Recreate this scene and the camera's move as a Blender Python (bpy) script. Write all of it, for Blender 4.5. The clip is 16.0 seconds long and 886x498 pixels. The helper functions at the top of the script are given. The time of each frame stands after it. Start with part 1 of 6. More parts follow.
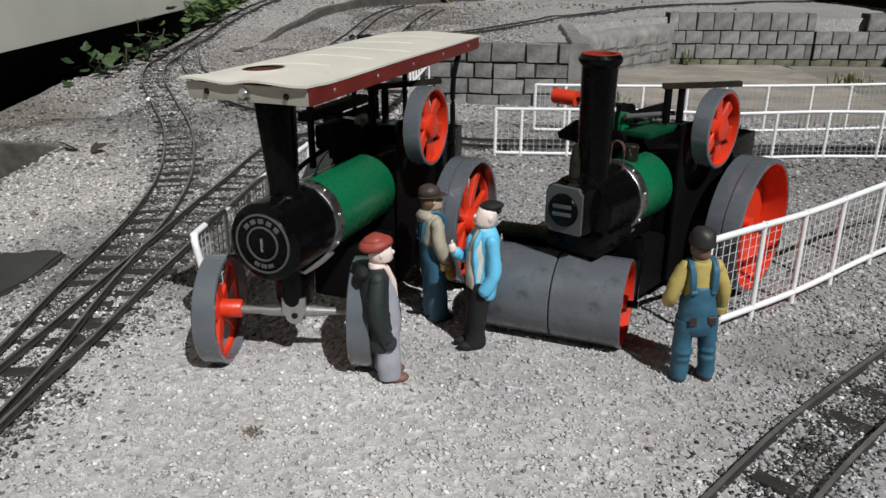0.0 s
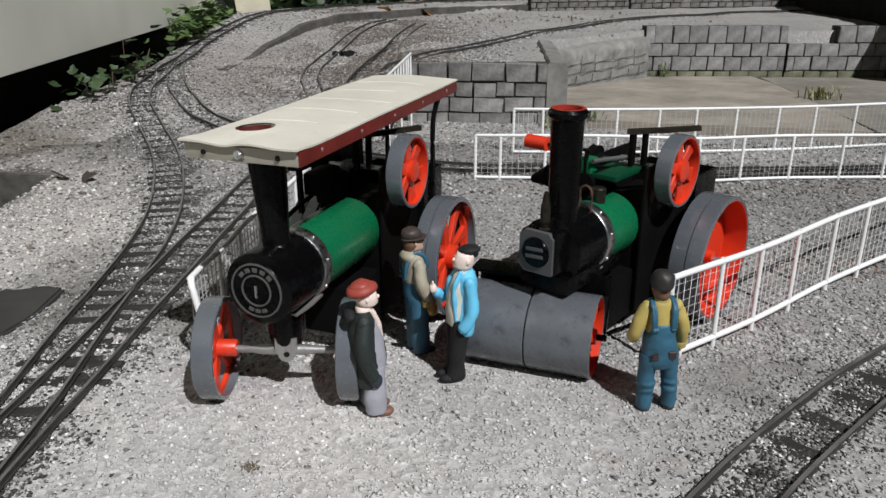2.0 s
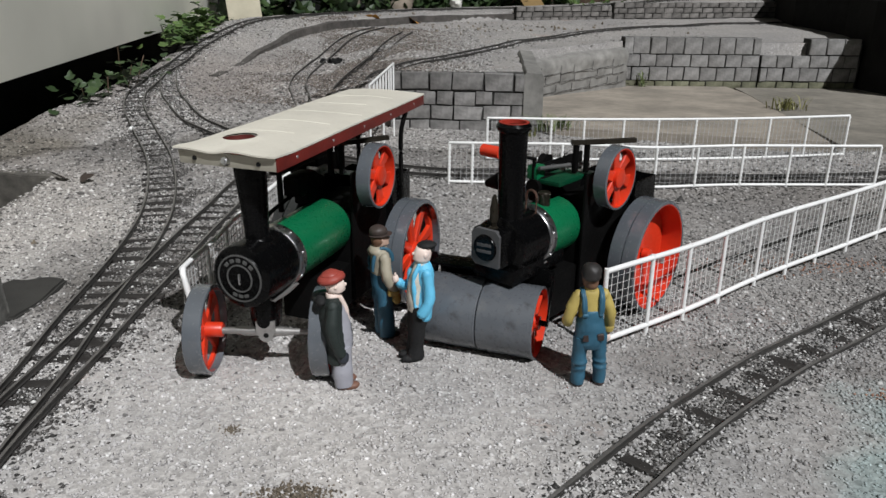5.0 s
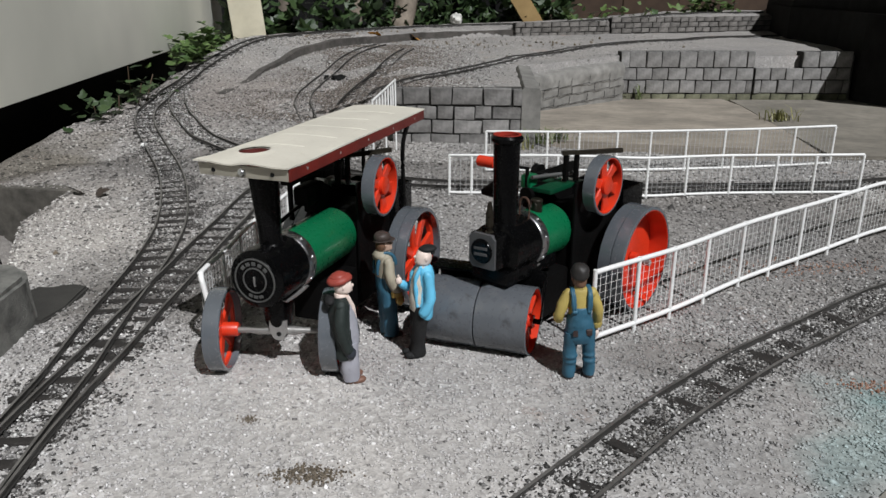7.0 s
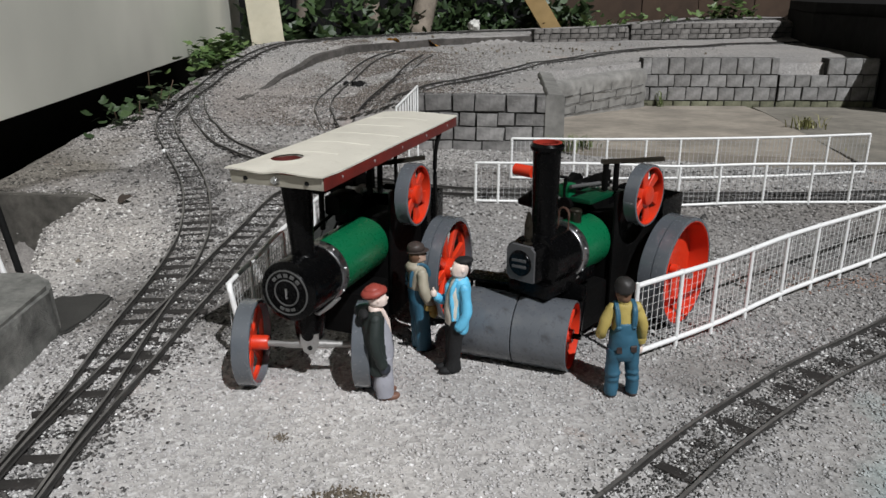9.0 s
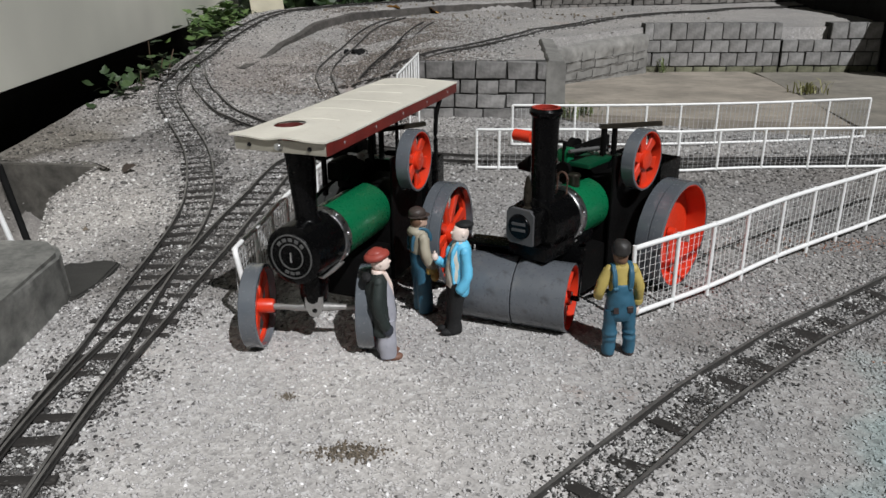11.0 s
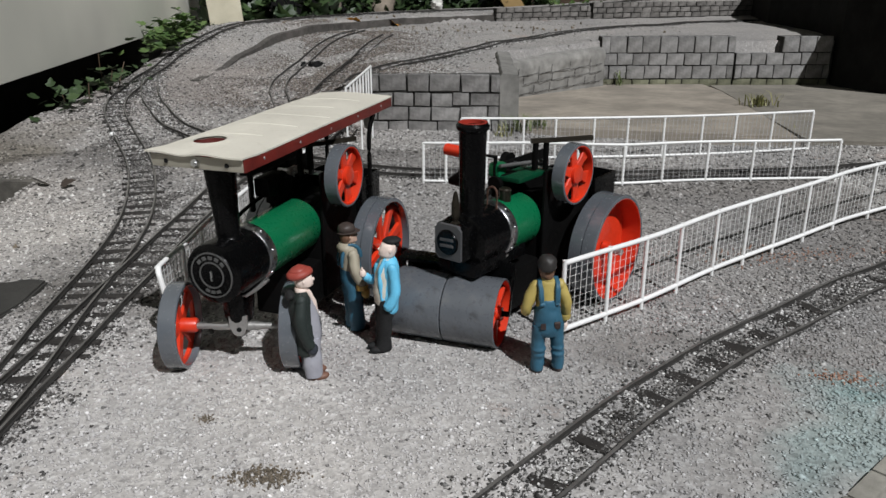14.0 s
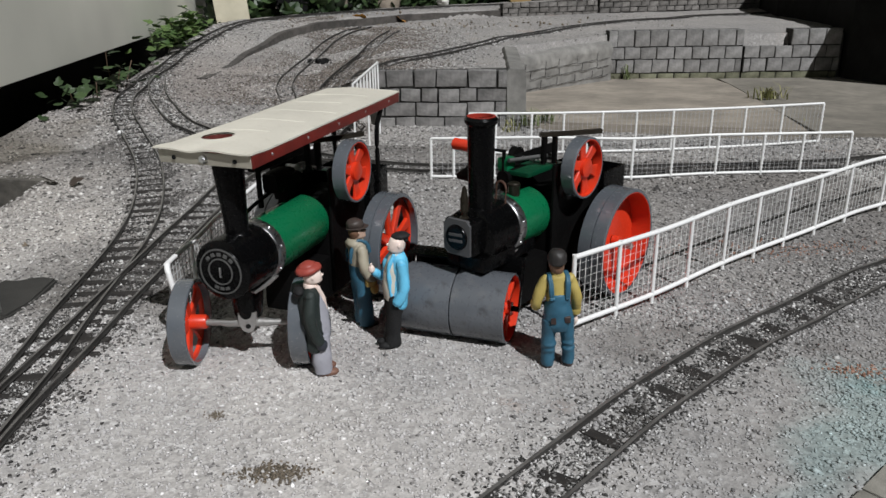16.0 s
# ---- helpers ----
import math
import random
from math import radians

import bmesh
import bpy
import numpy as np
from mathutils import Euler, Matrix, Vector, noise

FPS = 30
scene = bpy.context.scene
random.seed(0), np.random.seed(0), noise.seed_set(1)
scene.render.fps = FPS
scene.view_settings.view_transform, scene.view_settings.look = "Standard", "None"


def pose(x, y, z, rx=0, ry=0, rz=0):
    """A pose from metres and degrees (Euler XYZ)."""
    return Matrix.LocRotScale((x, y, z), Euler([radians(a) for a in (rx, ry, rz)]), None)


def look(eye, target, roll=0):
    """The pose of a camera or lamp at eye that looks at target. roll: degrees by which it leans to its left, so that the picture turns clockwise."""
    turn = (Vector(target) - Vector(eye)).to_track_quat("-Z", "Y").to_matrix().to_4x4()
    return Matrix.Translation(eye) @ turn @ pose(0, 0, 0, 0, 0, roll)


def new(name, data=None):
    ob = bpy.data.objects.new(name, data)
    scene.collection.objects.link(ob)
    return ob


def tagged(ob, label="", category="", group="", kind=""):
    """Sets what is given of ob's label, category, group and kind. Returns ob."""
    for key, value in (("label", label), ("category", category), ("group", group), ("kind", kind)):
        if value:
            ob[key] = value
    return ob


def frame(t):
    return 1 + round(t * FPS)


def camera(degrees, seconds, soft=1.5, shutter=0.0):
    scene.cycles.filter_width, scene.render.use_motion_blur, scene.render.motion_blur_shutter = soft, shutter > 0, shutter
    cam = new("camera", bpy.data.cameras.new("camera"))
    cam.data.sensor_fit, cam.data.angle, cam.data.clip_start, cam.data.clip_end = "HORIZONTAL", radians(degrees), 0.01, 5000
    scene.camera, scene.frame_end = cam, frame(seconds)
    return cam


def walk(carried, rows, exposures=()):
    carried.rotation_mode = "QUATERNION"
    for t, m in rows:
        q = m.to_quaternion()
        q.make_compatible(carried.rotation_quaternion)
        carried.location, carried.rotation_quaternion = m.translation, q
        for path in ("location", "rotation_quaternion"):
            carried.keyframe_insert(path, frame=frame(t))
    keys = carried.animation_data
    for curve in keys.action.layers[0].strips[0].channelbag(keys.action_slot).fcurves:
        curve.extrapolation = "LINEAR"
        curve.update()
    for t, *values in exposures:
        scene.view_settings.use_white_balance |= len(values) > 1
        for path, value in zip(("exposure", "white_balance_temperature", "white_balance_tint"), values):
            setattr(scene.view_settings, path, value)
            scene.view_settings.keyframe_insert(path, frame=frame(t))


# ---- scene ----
cam = camera(60.0, 16.0)
PATH = [
    (0, (0.052, 0.018, 0.221), (0.007, 1.89, -0.481), 0.2),
    (0.5, (0.048, 0.04, 0.225), (0.062, 1.914, -0.475), -0.5),
    (1, (0.048, 0.033, 0.242), (0.067, 1.922, -0.415), 0.1),
    (1.5, (0.054, 0.012, 0.252), (0.056, 1.893, -0.428), -0.5),
    (2, (0.055, -0.005, 0.255), (0.049, 1.87, -0.44), -0.1),
    (2.5, (0.06, -0.023, 0.264), (0.064, 1.856, -0.422), 0.3),
    (3, (0.064, -0.038, 0.272), (0.063, 1.849, -0.39), -0.3),
    (3.5, (0.073, -0.046, 0.272), (0.086, 1.838, -0.399), -0.3),
    (4, (0.074, -0.051, 0.266), (0.097, 1.828, -0.421), 0.5),
    (6.3, (0.08, -0.111, 0.284), (0.079, 1.774, -0.385), 0.1),
    (6.5, (0.079, -0.115, 0.282), (0.074, 1.774, -0.376), -0.1),
    (7, (0.079, -0.114, 0.28), (0.088, 1.778, -0.371), -0.0),
    (7.5, (0.07, -0.111, 0.278), (0.067, 1.788, -0.349), 0.5),
    (8, (0.065, -0.1, 0.278), (0.072, 1.79, -0.376), -0.4),
    (8.5, (0.064, -0.093, 0.281), (0.05, 1.804, -0.353), -0.8),
    (9, (0.061, -0.093, 0.277), (0.037, 1.803, -0.358), -0.0),
    (9.2, (0.061, -0.094, 0.279), (0.024, 1.799, -0.366), -0.7),
    (11.3, (0.063, -0.106, 0.277), (0.037, 1.763, -0.434), -0.3),
    (11.5, (0.064, -0.106, 0.278), (0.048, 1.767, -0.423), -0.2),
    (12, (0.075, -0.101, 0.281), (0.09, 1.774, -0.415), -0.6),
    (12.5, (0.085, -0.098, 0.282), (0.111, 1.784, -0.392), -1.0),
    (13, (0.09, -0.096, 0.282), (0.126, 1.789, -0.383), -0.8),
    (13.5, (0.096, -0.096, 0.283), (0.147, 1.791, -0.38), -0.8),
    (14, (0.095, -0.098, 0.278), (0.14, 1.782, -0.405), -0.1),
    (14.5, (0.092, -0.098, 0.276), (0.127, 1.78, -0.411), -0.1),
    (15, (0.092, -0.096, 0.277), (0.131, 1.781, -0.412), -0.5),
    (15.5, (0.095, -0.096, 0.277), (0.137, 1.783, -0.406), -0.6),
    (16, (0.094, -0.096, 0.276), (0.119, 1.781, -0.415), -0.7),
]
walk(cam, [(t, look(eye, target, roll)) for t, eye, target, roll in PATH],
     [(0, -0.13), (0.5, -0.17), (1, -0.08), (3.5, -0.07), (4, -0.19), (6.5, -0.19), (9, -0.21), (11.5, -0.2), (13.5, -0.22), (16, -0.23)])

# ---- light ----
SUN_FROM = Vector((0.57, -0.95, 1.28)).normalized()
world = bpy.data.worlds.new("sky")
scene.world = world
world.use_nodes = True
wn, wl = world.node_tree.nodes, world.node_tree.links
sky = wn.new("ShaderNodeTexSky")
sky.sky_type = "NISHITA"
sky.sun_disc = False
sky.sun_elevation = math.asin(SUN_FROM.z)
sky.sun_rotation = math.atan2(SUN_FROM.x, SUN_FROM.y)
wl.new(sky.outputs[0], wn["Background"].inputs[0])
wn["Background"].inputs[1].default_value = 0.003
sun = new("sun", bpy.data.lights.new("sun", "SUN"))
sun.data.energy, sun.data.angle, sun.data.color = 4.75, radians(0.55), (0.965, 0.98, 1.0)
sun.matrix_world = look(SUN_FROM * 5, (0, 0, 0))


# ---- materials ----
def material(name, color, rough=0.6, metal=0.0, spec=0.5, coat=0.0):
    m = bpy.data.materials.new(name)
    m.use_nodes = True
    b = m.node_tree.nodes["Principled BSDF"]
    b.inputs["Base Color"].default_value = (*color, 1)
    b.inputs["Roughness"].default_value = rough
    b.inputs["Metallic"].default_value = metal
    b.inputs["Specular IOR Level"].default_value = spec
    b.inputs["Coat Weight"].default_value = coat
    b.inputs["Coat Roughness"].default_value = 0.08
    return m


def nodes_of(m):
    return m.node_tree.nodes, m.node_tree.links, m.node_tree.nodes["Principled BSDF"]


def noise_tex(m, scale, detail=4.0, rough=0.55):
    n, l, _ = nodes_of(m)
    c = n.new("ShaderNodeTexCoord")
    t = n.new("ShaderNodeTexNoise")
    t.inputs["Scale"].default_value, t.inputs["Detail"].default_value, t.inputs["Roughness"].default_value = scale, detail, rough
    l.new(c.outputs["Object"], t.inputs["Vector"])
    return t.outputs["Fac"]


def ramp(m, fac, stops):
    n, l, _ = nodes_of(m)
    r = n.new("ShaderNodeValToRGB")
    while len(r.color_ramp.elements) < len(stops):
        r.color_ramp.elements.new(0.5)
    for e, (p, c) in zip(r.color_ramp.elements, stops):
        e.position, e.color = p, (*c, 1) if len(c) == 3 else c
    l.new(fac, r.inputs[0])
    return r.outputs[0]


def mix(m, fac, a, b, how="MIX"):
    n, l, _ = nodes_of(m)
    x = n.new("ShaderNodeMix")
    x.data_type, x.blend_type = "RGBA", how
    for sock, v in ((x.inputs[0], fac), (x.inputs[6], a), (x.inputs[7], b)):
        if isinstance(v, (int, float)):
            sock.default_value = v
        elif isinstance(v, tuple):
            sock.default_value = (*v, 1)
        else:
            l.new(v, sock)
    return x.outputs[2]


def bump(m, height, strength, distance):
    n, l, b = nodes_of(m)
    x = n.new("ShaderNodeBump")
    x.inputs["Strength"].default_value, x.inputs["Distance"].default_value = strength, distance
    l.new(height, x.inputs["Height"])
    if b.inputs["Normal"].is_linked:
        l.new(b.inputs["Normal"].links[0].from_socket, x.inputs["Normal"])
    l.new(x.outputs[0], b.inputs["Normal"])


def worn(name, color, rough=0.4, metal=0.0, coat=0.0, vary=0.18, scale=60, grime=(0.1, 0.09, 0.08), dirt=0.25, relief=0.0002, spec=0.5):
    """Paint, clay or metal with tone variation, grime in patches, uneven gloss and slight relief."""
    m = material(name, color, rough, metal, spec, coat)
    n, l, b = nodes_of(m)
    lo = tuple(c * (1 - vary) for c in color)
    hi = tuple(min(1, c * (1 + vary)) for c in color)
    big = noise_tex(m, scale * 0.35, 3)
    fine = noise_tex(m, scale * 6, 4)
    tone = ramp(m, big, [(0.3, lo), (0.7, hi)])
    spots = ramp(m, noise_tex(m, scale * 1.7, 6, 0.7), [(0.56, (0, 0, 0)), (0.72, (dirt, dirt, dirt))])
    l.new(mix(m, spots, tone, grime), b.inputs["Base Color"])
    l.new(ramp(m, fine, [(0.25, (max(0.02, rough - 0.1),) * 3), (0.8, (min(1, rough + 0.15),) * 3)]), b.inputs["Roughness"])
    bump(m, fine, 0.35, relief)
    return m


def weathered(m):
    """Gravel tone by distance: palest round the yard's front, darkest about 1.25 out, paler again beyond, with a ragged
    border.
    """
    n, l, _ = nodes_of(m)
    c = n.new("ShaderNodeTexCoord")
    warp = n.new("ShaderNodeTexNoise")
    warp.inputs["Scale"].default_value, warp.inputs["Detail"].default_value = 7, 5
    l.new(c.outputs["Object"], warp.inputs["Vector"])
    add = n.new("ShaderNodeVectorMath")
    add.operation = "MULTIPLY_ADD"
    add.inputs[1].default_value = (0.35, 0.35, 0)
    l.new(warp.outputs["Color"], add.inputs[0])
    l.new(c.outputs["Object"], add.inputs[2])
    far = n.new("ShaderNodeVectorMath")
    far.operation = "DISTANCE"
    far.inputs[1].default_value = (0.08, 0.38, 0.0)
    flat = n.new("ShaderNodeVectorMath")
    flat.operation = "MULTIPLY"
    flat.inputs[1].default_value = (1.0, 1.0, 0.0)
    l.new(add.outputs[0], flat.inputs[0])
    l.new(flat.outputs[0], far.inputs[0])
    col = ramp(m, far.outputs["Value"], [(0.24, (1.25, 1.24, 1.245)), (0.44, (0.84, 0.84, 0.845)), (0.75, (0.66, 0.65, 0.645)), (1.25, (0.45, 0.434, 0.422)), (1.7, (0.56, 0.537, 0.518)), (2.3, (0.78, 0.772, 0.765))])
    # trodden earth by the edging, darker and paler spots on the left, oily dirt by the front track, and a greenish
    # smooth patch by the timber
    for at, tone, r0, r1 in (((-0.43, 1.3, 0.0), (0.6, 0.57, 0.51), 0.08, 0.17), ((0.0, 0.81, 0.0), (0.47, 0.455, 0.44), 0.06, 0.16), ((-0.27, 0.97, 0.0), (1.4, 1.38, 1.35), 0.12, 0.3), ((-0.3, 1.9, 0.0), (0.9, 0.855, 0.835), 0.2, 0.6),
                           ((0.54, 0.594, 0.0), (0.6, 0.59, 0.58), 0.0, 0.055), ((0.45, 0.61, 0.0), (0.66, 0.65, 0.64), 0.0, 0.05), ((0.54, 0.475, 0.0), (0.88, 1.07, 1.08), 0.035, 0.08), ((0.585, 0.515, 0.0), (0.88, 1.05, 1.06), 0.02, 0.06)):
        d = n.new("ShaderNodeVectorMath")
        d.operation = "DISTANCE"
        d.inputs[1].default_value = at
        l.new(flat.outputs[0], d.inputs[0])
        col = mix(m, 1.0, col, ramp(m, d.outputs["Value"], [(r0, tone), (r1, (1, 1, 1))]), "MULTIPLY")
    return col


def gravel_material():
    m = material("gravel", (0.4, 0.38, 0.35), 0.9)
    n, l, b = nodes_of(m)
    c = n.new("ShaderNodeTexCoord")
    v = n.new("ShaderNodeTexVoronoi")
    v.inputs["Scale"].default_value = 260
    v2 = n.new("ShaderNodeTexVoronoi")
    v2.inputs["Scale"].default_value = 520
    warp = n.new("ShaderNodeTexNoise")
    warp.inputs["Scale"].default_value = 400
    add = n.new("ShaderNodeVectorMath")
    add.operation = "MULTIPLY_ADD"
    add.inputs[1].default_value = (0.003, 0.003, 0.003)
    l.new(c.outputs["Object"], warp.inputs["Vector"])
    l.new(warp.outputs["Color"], add.inputs[0])
    l.new(c.outputs["Object"], add.inputs[2])
    l.new(add.outputs[0], v.inputs["Vector"])
    l.new(add.outputs[0], v2.inputs["Vector"])
    sep = n.new("ShaderNodeSeparateColor")
    l.new(v.outputs["Color"], sep.inputs[0])
    chips = ramp(m, sep.outputs[0], [(0.0, (0.24, 0.232, 0.225)), (0.15, (0.36, 0.345, 0.332)), (0.6, (0.42, 0.403, 0.388)), (0.9, (0.5, 0.482, 0.465)), (1.0, (0.66, 0.65, 0.635))])
    sep2 = n.new("ShaderNodeSeparateColor")
    l.new(v2.outputs["Color"], sep2.inputs[0])
    fines = ramp(m, sep2.outputs[1], [(0.0, (0.2, 0.19, 0.18)), (1.0, (0.5, 0.48, 0.455))])
    col = mix(m, 0.4, chips, fines)
    patch = ramp(m, noise_tex(m, 5, 5, 0.6), [(0.35, (0.765, 0.77, 0.78)), (0.65, (0.99, 0.982, 0.972))])
    col = mix(m, 1.0, col, patch, "MULTIPLY")
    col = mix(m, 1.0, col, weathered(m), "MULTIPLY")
    rust = ramp(m, noise_tex(m, 9, 5, 0.65), [(0.62, (0, 0, 0)), (0.74, (0.45, 0.45, 0.45))])
    col = mix(m, rust, col, (0.3, 0.19, 0.14))
    l.new(col, b.inputs["Base Color"])
    bump(m, v.outputs["Distance"], 0.3, 0.002)
    bump(m, v2.outputs["Distance"], 0.25, 0.0012)
    return m


def chip_material(name, stops):
    m = material(name, (0.5, 0.48, 0.44), 0.8)
    n, l, b = nodes_of(m)
    g = n.new("ShaderNodeNewGeometry")
    col = ramp(m, g.outputs["Random Per Island"], stops)
    col = mix(m, 1.0, col, ramp(m, noise_tex(m, 5, 5, 0.6), [(0.35, (0.765, 0.77, 0.78)), (0.65, (0.99, 0.982, 0.972))]), "MULTIPLY")
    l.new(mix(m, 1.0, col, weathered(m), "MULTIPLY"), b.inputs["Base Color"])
    return m


def stone_material(name, a, c, scale=30, relief=0.002, per_object=0.25):
    """Cast mortar, stone or concrete: two scales of mottling, pits, and a tone of its own for each piece."""
    m = material(name, a, 0.9)
    n, l, b = nodes_of(m)
    col = ramp(m, noise_tex(m, scale, 6, 0.65), [(0.3, a), (0.7, c)])
    stain = ramp(m, noise_tex(m, scale * 0.2, 4), [(0.35, (0.7, 0.7, 0.69)), (0.65, (1.1, 1.09, 1.07))])
    col = mix(m, 1.0, col, stain, "MULTIPLY")
    if per_object:
        o = n.new("ShaderNodeObjectInfo")
        col = mix(m, 1.0, col, ramp(m, o.outputs["Random"], [(0.0, (1 - per_object,) * 3), (1.0, (1 + per_object,) * 3)]), "MULTIPLY")
    l.new(col, b.inputs["Base Color"])
    bump(m, noise_tex(m, scale * 8, 6, 0.7), 0.5, relief)
    return m


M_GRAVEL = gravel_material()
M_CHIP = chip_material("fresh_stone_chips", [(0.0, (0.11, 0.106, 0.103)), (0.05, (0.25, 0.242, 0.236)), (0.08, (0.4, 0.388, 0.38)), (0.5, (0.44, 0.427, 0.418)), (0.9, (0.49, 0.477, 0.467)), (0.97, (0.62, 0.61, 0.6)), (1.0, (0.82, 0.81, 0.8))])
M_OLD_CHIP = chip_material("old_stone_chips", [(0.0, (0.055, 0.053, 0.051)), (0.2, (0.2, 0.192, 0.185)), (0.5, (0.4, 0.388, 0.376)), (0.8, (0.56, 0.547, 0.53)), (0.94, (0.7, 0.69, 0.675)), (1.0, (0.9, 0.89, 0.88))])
M_BLACK = worn("black_enamel", (0.0024, 0.0024, 0.0026), 0.22, coat=0.0, vary=0.3, dirt=0.03, grime=(0.03, 0.026, 0.022), spec=0.14)
M_SOOT = worn("sooty_black", (0.003, 0.0029, 0.0029), 0.6, vary=0.4, dirt=0.1, grime=(0.02, 0.018, 0.016), spec=0.09)
M_GREEN = worn("green_enamel", (0.003, 0.125, 0.048), 0.3, coat=0.0, vary=0.05, dirt=0.0, relief=0.00002, spec=0.45)
M_GREY = worn("grey_wheel_paint", (0.1, 0.11, 0.124), 0.2, coat=0.5, vary=0.15, dirt=0.25, grime=(0.11, 0.1, 0.09))
M_RED = worn("red_paint", (0.62, 0.036, 0.01), 0.38, vary=0.15, dirt=0.25, grime=(0.2, 0.03, 0.015), coat=0.2)
M_MARK = worn("dim_metal", (0.12, 0.12, 0.118), 0.5, metal=0.4, vary=0.2, dirt=0.4)
M_LINING = worn("dark_lining", (0.1, 0.014, 0.011), 0.6, vary=0.3, dirt=0.3, grime=(0.02, 0.01, 0.008))
M_LIP = worn("dull_red_paint", (0.3, 0.025, 0.014), 0.5, vary=0.2, dirt=0.4, grime=(0.05, 0.012, 0.01))
M_MAROON = worn("maroon_paint", (0.14, 0.014, 0.01), 0.5, vary=0.3, dirt=0.4, grime=(0.1, 0.045, 0.035), scale=140)
M_VALANCE = worn("darker_cream_enamel", (0.4, 0.375, 0.31), 0.5, vary=0.1, dirt=0.2, grime=(0.25, 0.22, 0.17))
M_CREAM = worn("cream_enamel", (0.64, 0.605, 0.525), 0.45, vary=0.07, dirt=0.3, grime=(0.36, 0.32, 0.235), coat=0.0)
M_DARK_GREEN = worn("dull_green_paint", (0.002, 0.05, 0.022), 0.4, vary=0.15, dirt=0.1, spec=0.3)
M_BRONZE = worn("dark_bronze", (0.03, 0.025, 0.018), 0.35, metal=0.6, vary=0.25, dirt=0.3)
M_PLATE = worn("grey_plate_paint", (0.07, 0.07, 0.073), 0.55, vary=0.15, dirt=0.3)
M_STEEL = worn("bright_steel", (0.62, 0.62, 0.63), 0.3, metal=1.0, vary=0.1, dirt=0.2)
M_DULL = worn("dull_zinc", (0.36, 0.35, 0.34), 0.45, metal=0.7, vary=0.15, dirt=0.35)
M_COPPER = worn("browned_copper", (0.22, 0.13, 0.1), 0.4, metal=0.7, vary=0.25, dirt=0.3)
M_WHITE = worn("white_wire_coating", (0.8, 0.8, 0.79), 0.45, vary=0.05, dirt=0.3, grime=(0.4, 0.38, 0.35), scale=90)
M_MESH = worn("grey_mesh_wire", (0.66, 0.66, 0.65), 0.5, vary=0.15, dirt=0.4)
M_MESH_DARK = worn("dull_mesh_wire", (0.42, 0.42, 0.42), 0.5, vary=0.15, dirt=0.4)
M_RAIL = worn("weathered_rail", (0.06, 0.057, 0.054), 0.45, metal=0.4, vary=0.25, dirt=0.4, grime=(0.07, 0.055, 0.045))
# paler rail tops: rubbed metal plus a top highlight put into the colour
M_RAILHEAD = worn("rubbed_highlight_rail_top", (0.16, 0.152, 0.144), 0.45, metal=0.4, vary=0.35, dirt=0.6, grime=(0.06, 0.052, 0.046), scale=80)
M_SLEEPER = worn("dark_sleeper", (0.022, 0.019, 0.017), 0.85, vary=0.4, dirt=0.3, grime=(0.16, 0.15, 0.14), scale=90, relief=0.0008)
M_BRICK = stone_material("cast_grey_block", (0.18, 0.177, 0.175), (0.325, 0.318, 0.314), 60, 0.005, 0.12)
M_BRICK_MOSS = stone_material("mossy_grey_block", (0.095, 0.098, 0.062), (0.2, 0.2, 0.14), 60, 0.005, 0.15)
M_BRICK_OLD = stone_material("sooty_grey_block", (0.145, 0.141, 0.139), (0.3, 0.291, 0.286), 60, 0.006, 0.14)
M_KERB = stone_material("stained_kerb_brick", (0.095, 0.089, 0.084), (0.21, 0.198, 0.188), 55, 0.005, 0.25)
M_JOINT = stone_material("dark_joint", (0.022, 0.021, 0.02), (0.055, 0.053, 0.051), per_object=0)
M_CONCRETE = stone_material("concrete", (0.255, 0.225, 0.19), (0.36, 0.318, 0.268), 38, 0.002, 0.0)
M_SLAB_GREY = stone_material("grey_slab", (0.18, 0.165, 0.142), (0.265, 0.243, 0.208), 40, 0.0015, 0.0)
M_CONC_DARK = stone_material("aged_concrete", (0.15, 0.146, 0.138), (0.27, 0.263, 0.25), 30, 0.002, 0.08)
M_PANEL = stone_material("cream_painted_panel", (0.86, 0.855, 0.775), (0.9, 0.895, 0.81), 4, 0.0004, 0)
# near-black for tar and char; also paints shade into voids and holes
M_PITCH_SHADE = worn("bitumen_shade_black", (0.01, 0.01, 0.01), 0.9, vary=0.3, dirt=0.1, spec=0.1)
M_BLOCK = stone_material("pitted_grey_concrete", (0.1, 0.1, 0.094), (0.26, 0.258, 0.24), 75, 0.005, 0.0)
# soil coloured dark enough to carry the shade of pit and gap
M_SHADE_SOIL = stone_material("shade_dark_soil", (0.02, 0.016, 0.012), (0.05, 0.04, 0.03), 20, 0.004, 0)


# ---- mesh helpers ----
def frame_to(a, b):
    d = Vector(b) - Vector(a)
    return Matrix.Translation((Vector(a) + Vector(b)) / 2) @ d.to_track_quat("Z", "Y").to_matrix().to_4x4(), d.length


def cyl(bm, a, b, r, r2=None, n=20, mi=0):
    m, h = frame_to(a, b)
    f0 = len(bm.faces)
    bmesh.ops.create_cone(bm, cap_ends=True, segments=n, radius1=r, radius2=r if r2 is None else r2, depth=h, matrix=m)
    bm.faces.ensure_lookup_table()
    for f in bm.faces[f0:]:
        f.material_index = mi


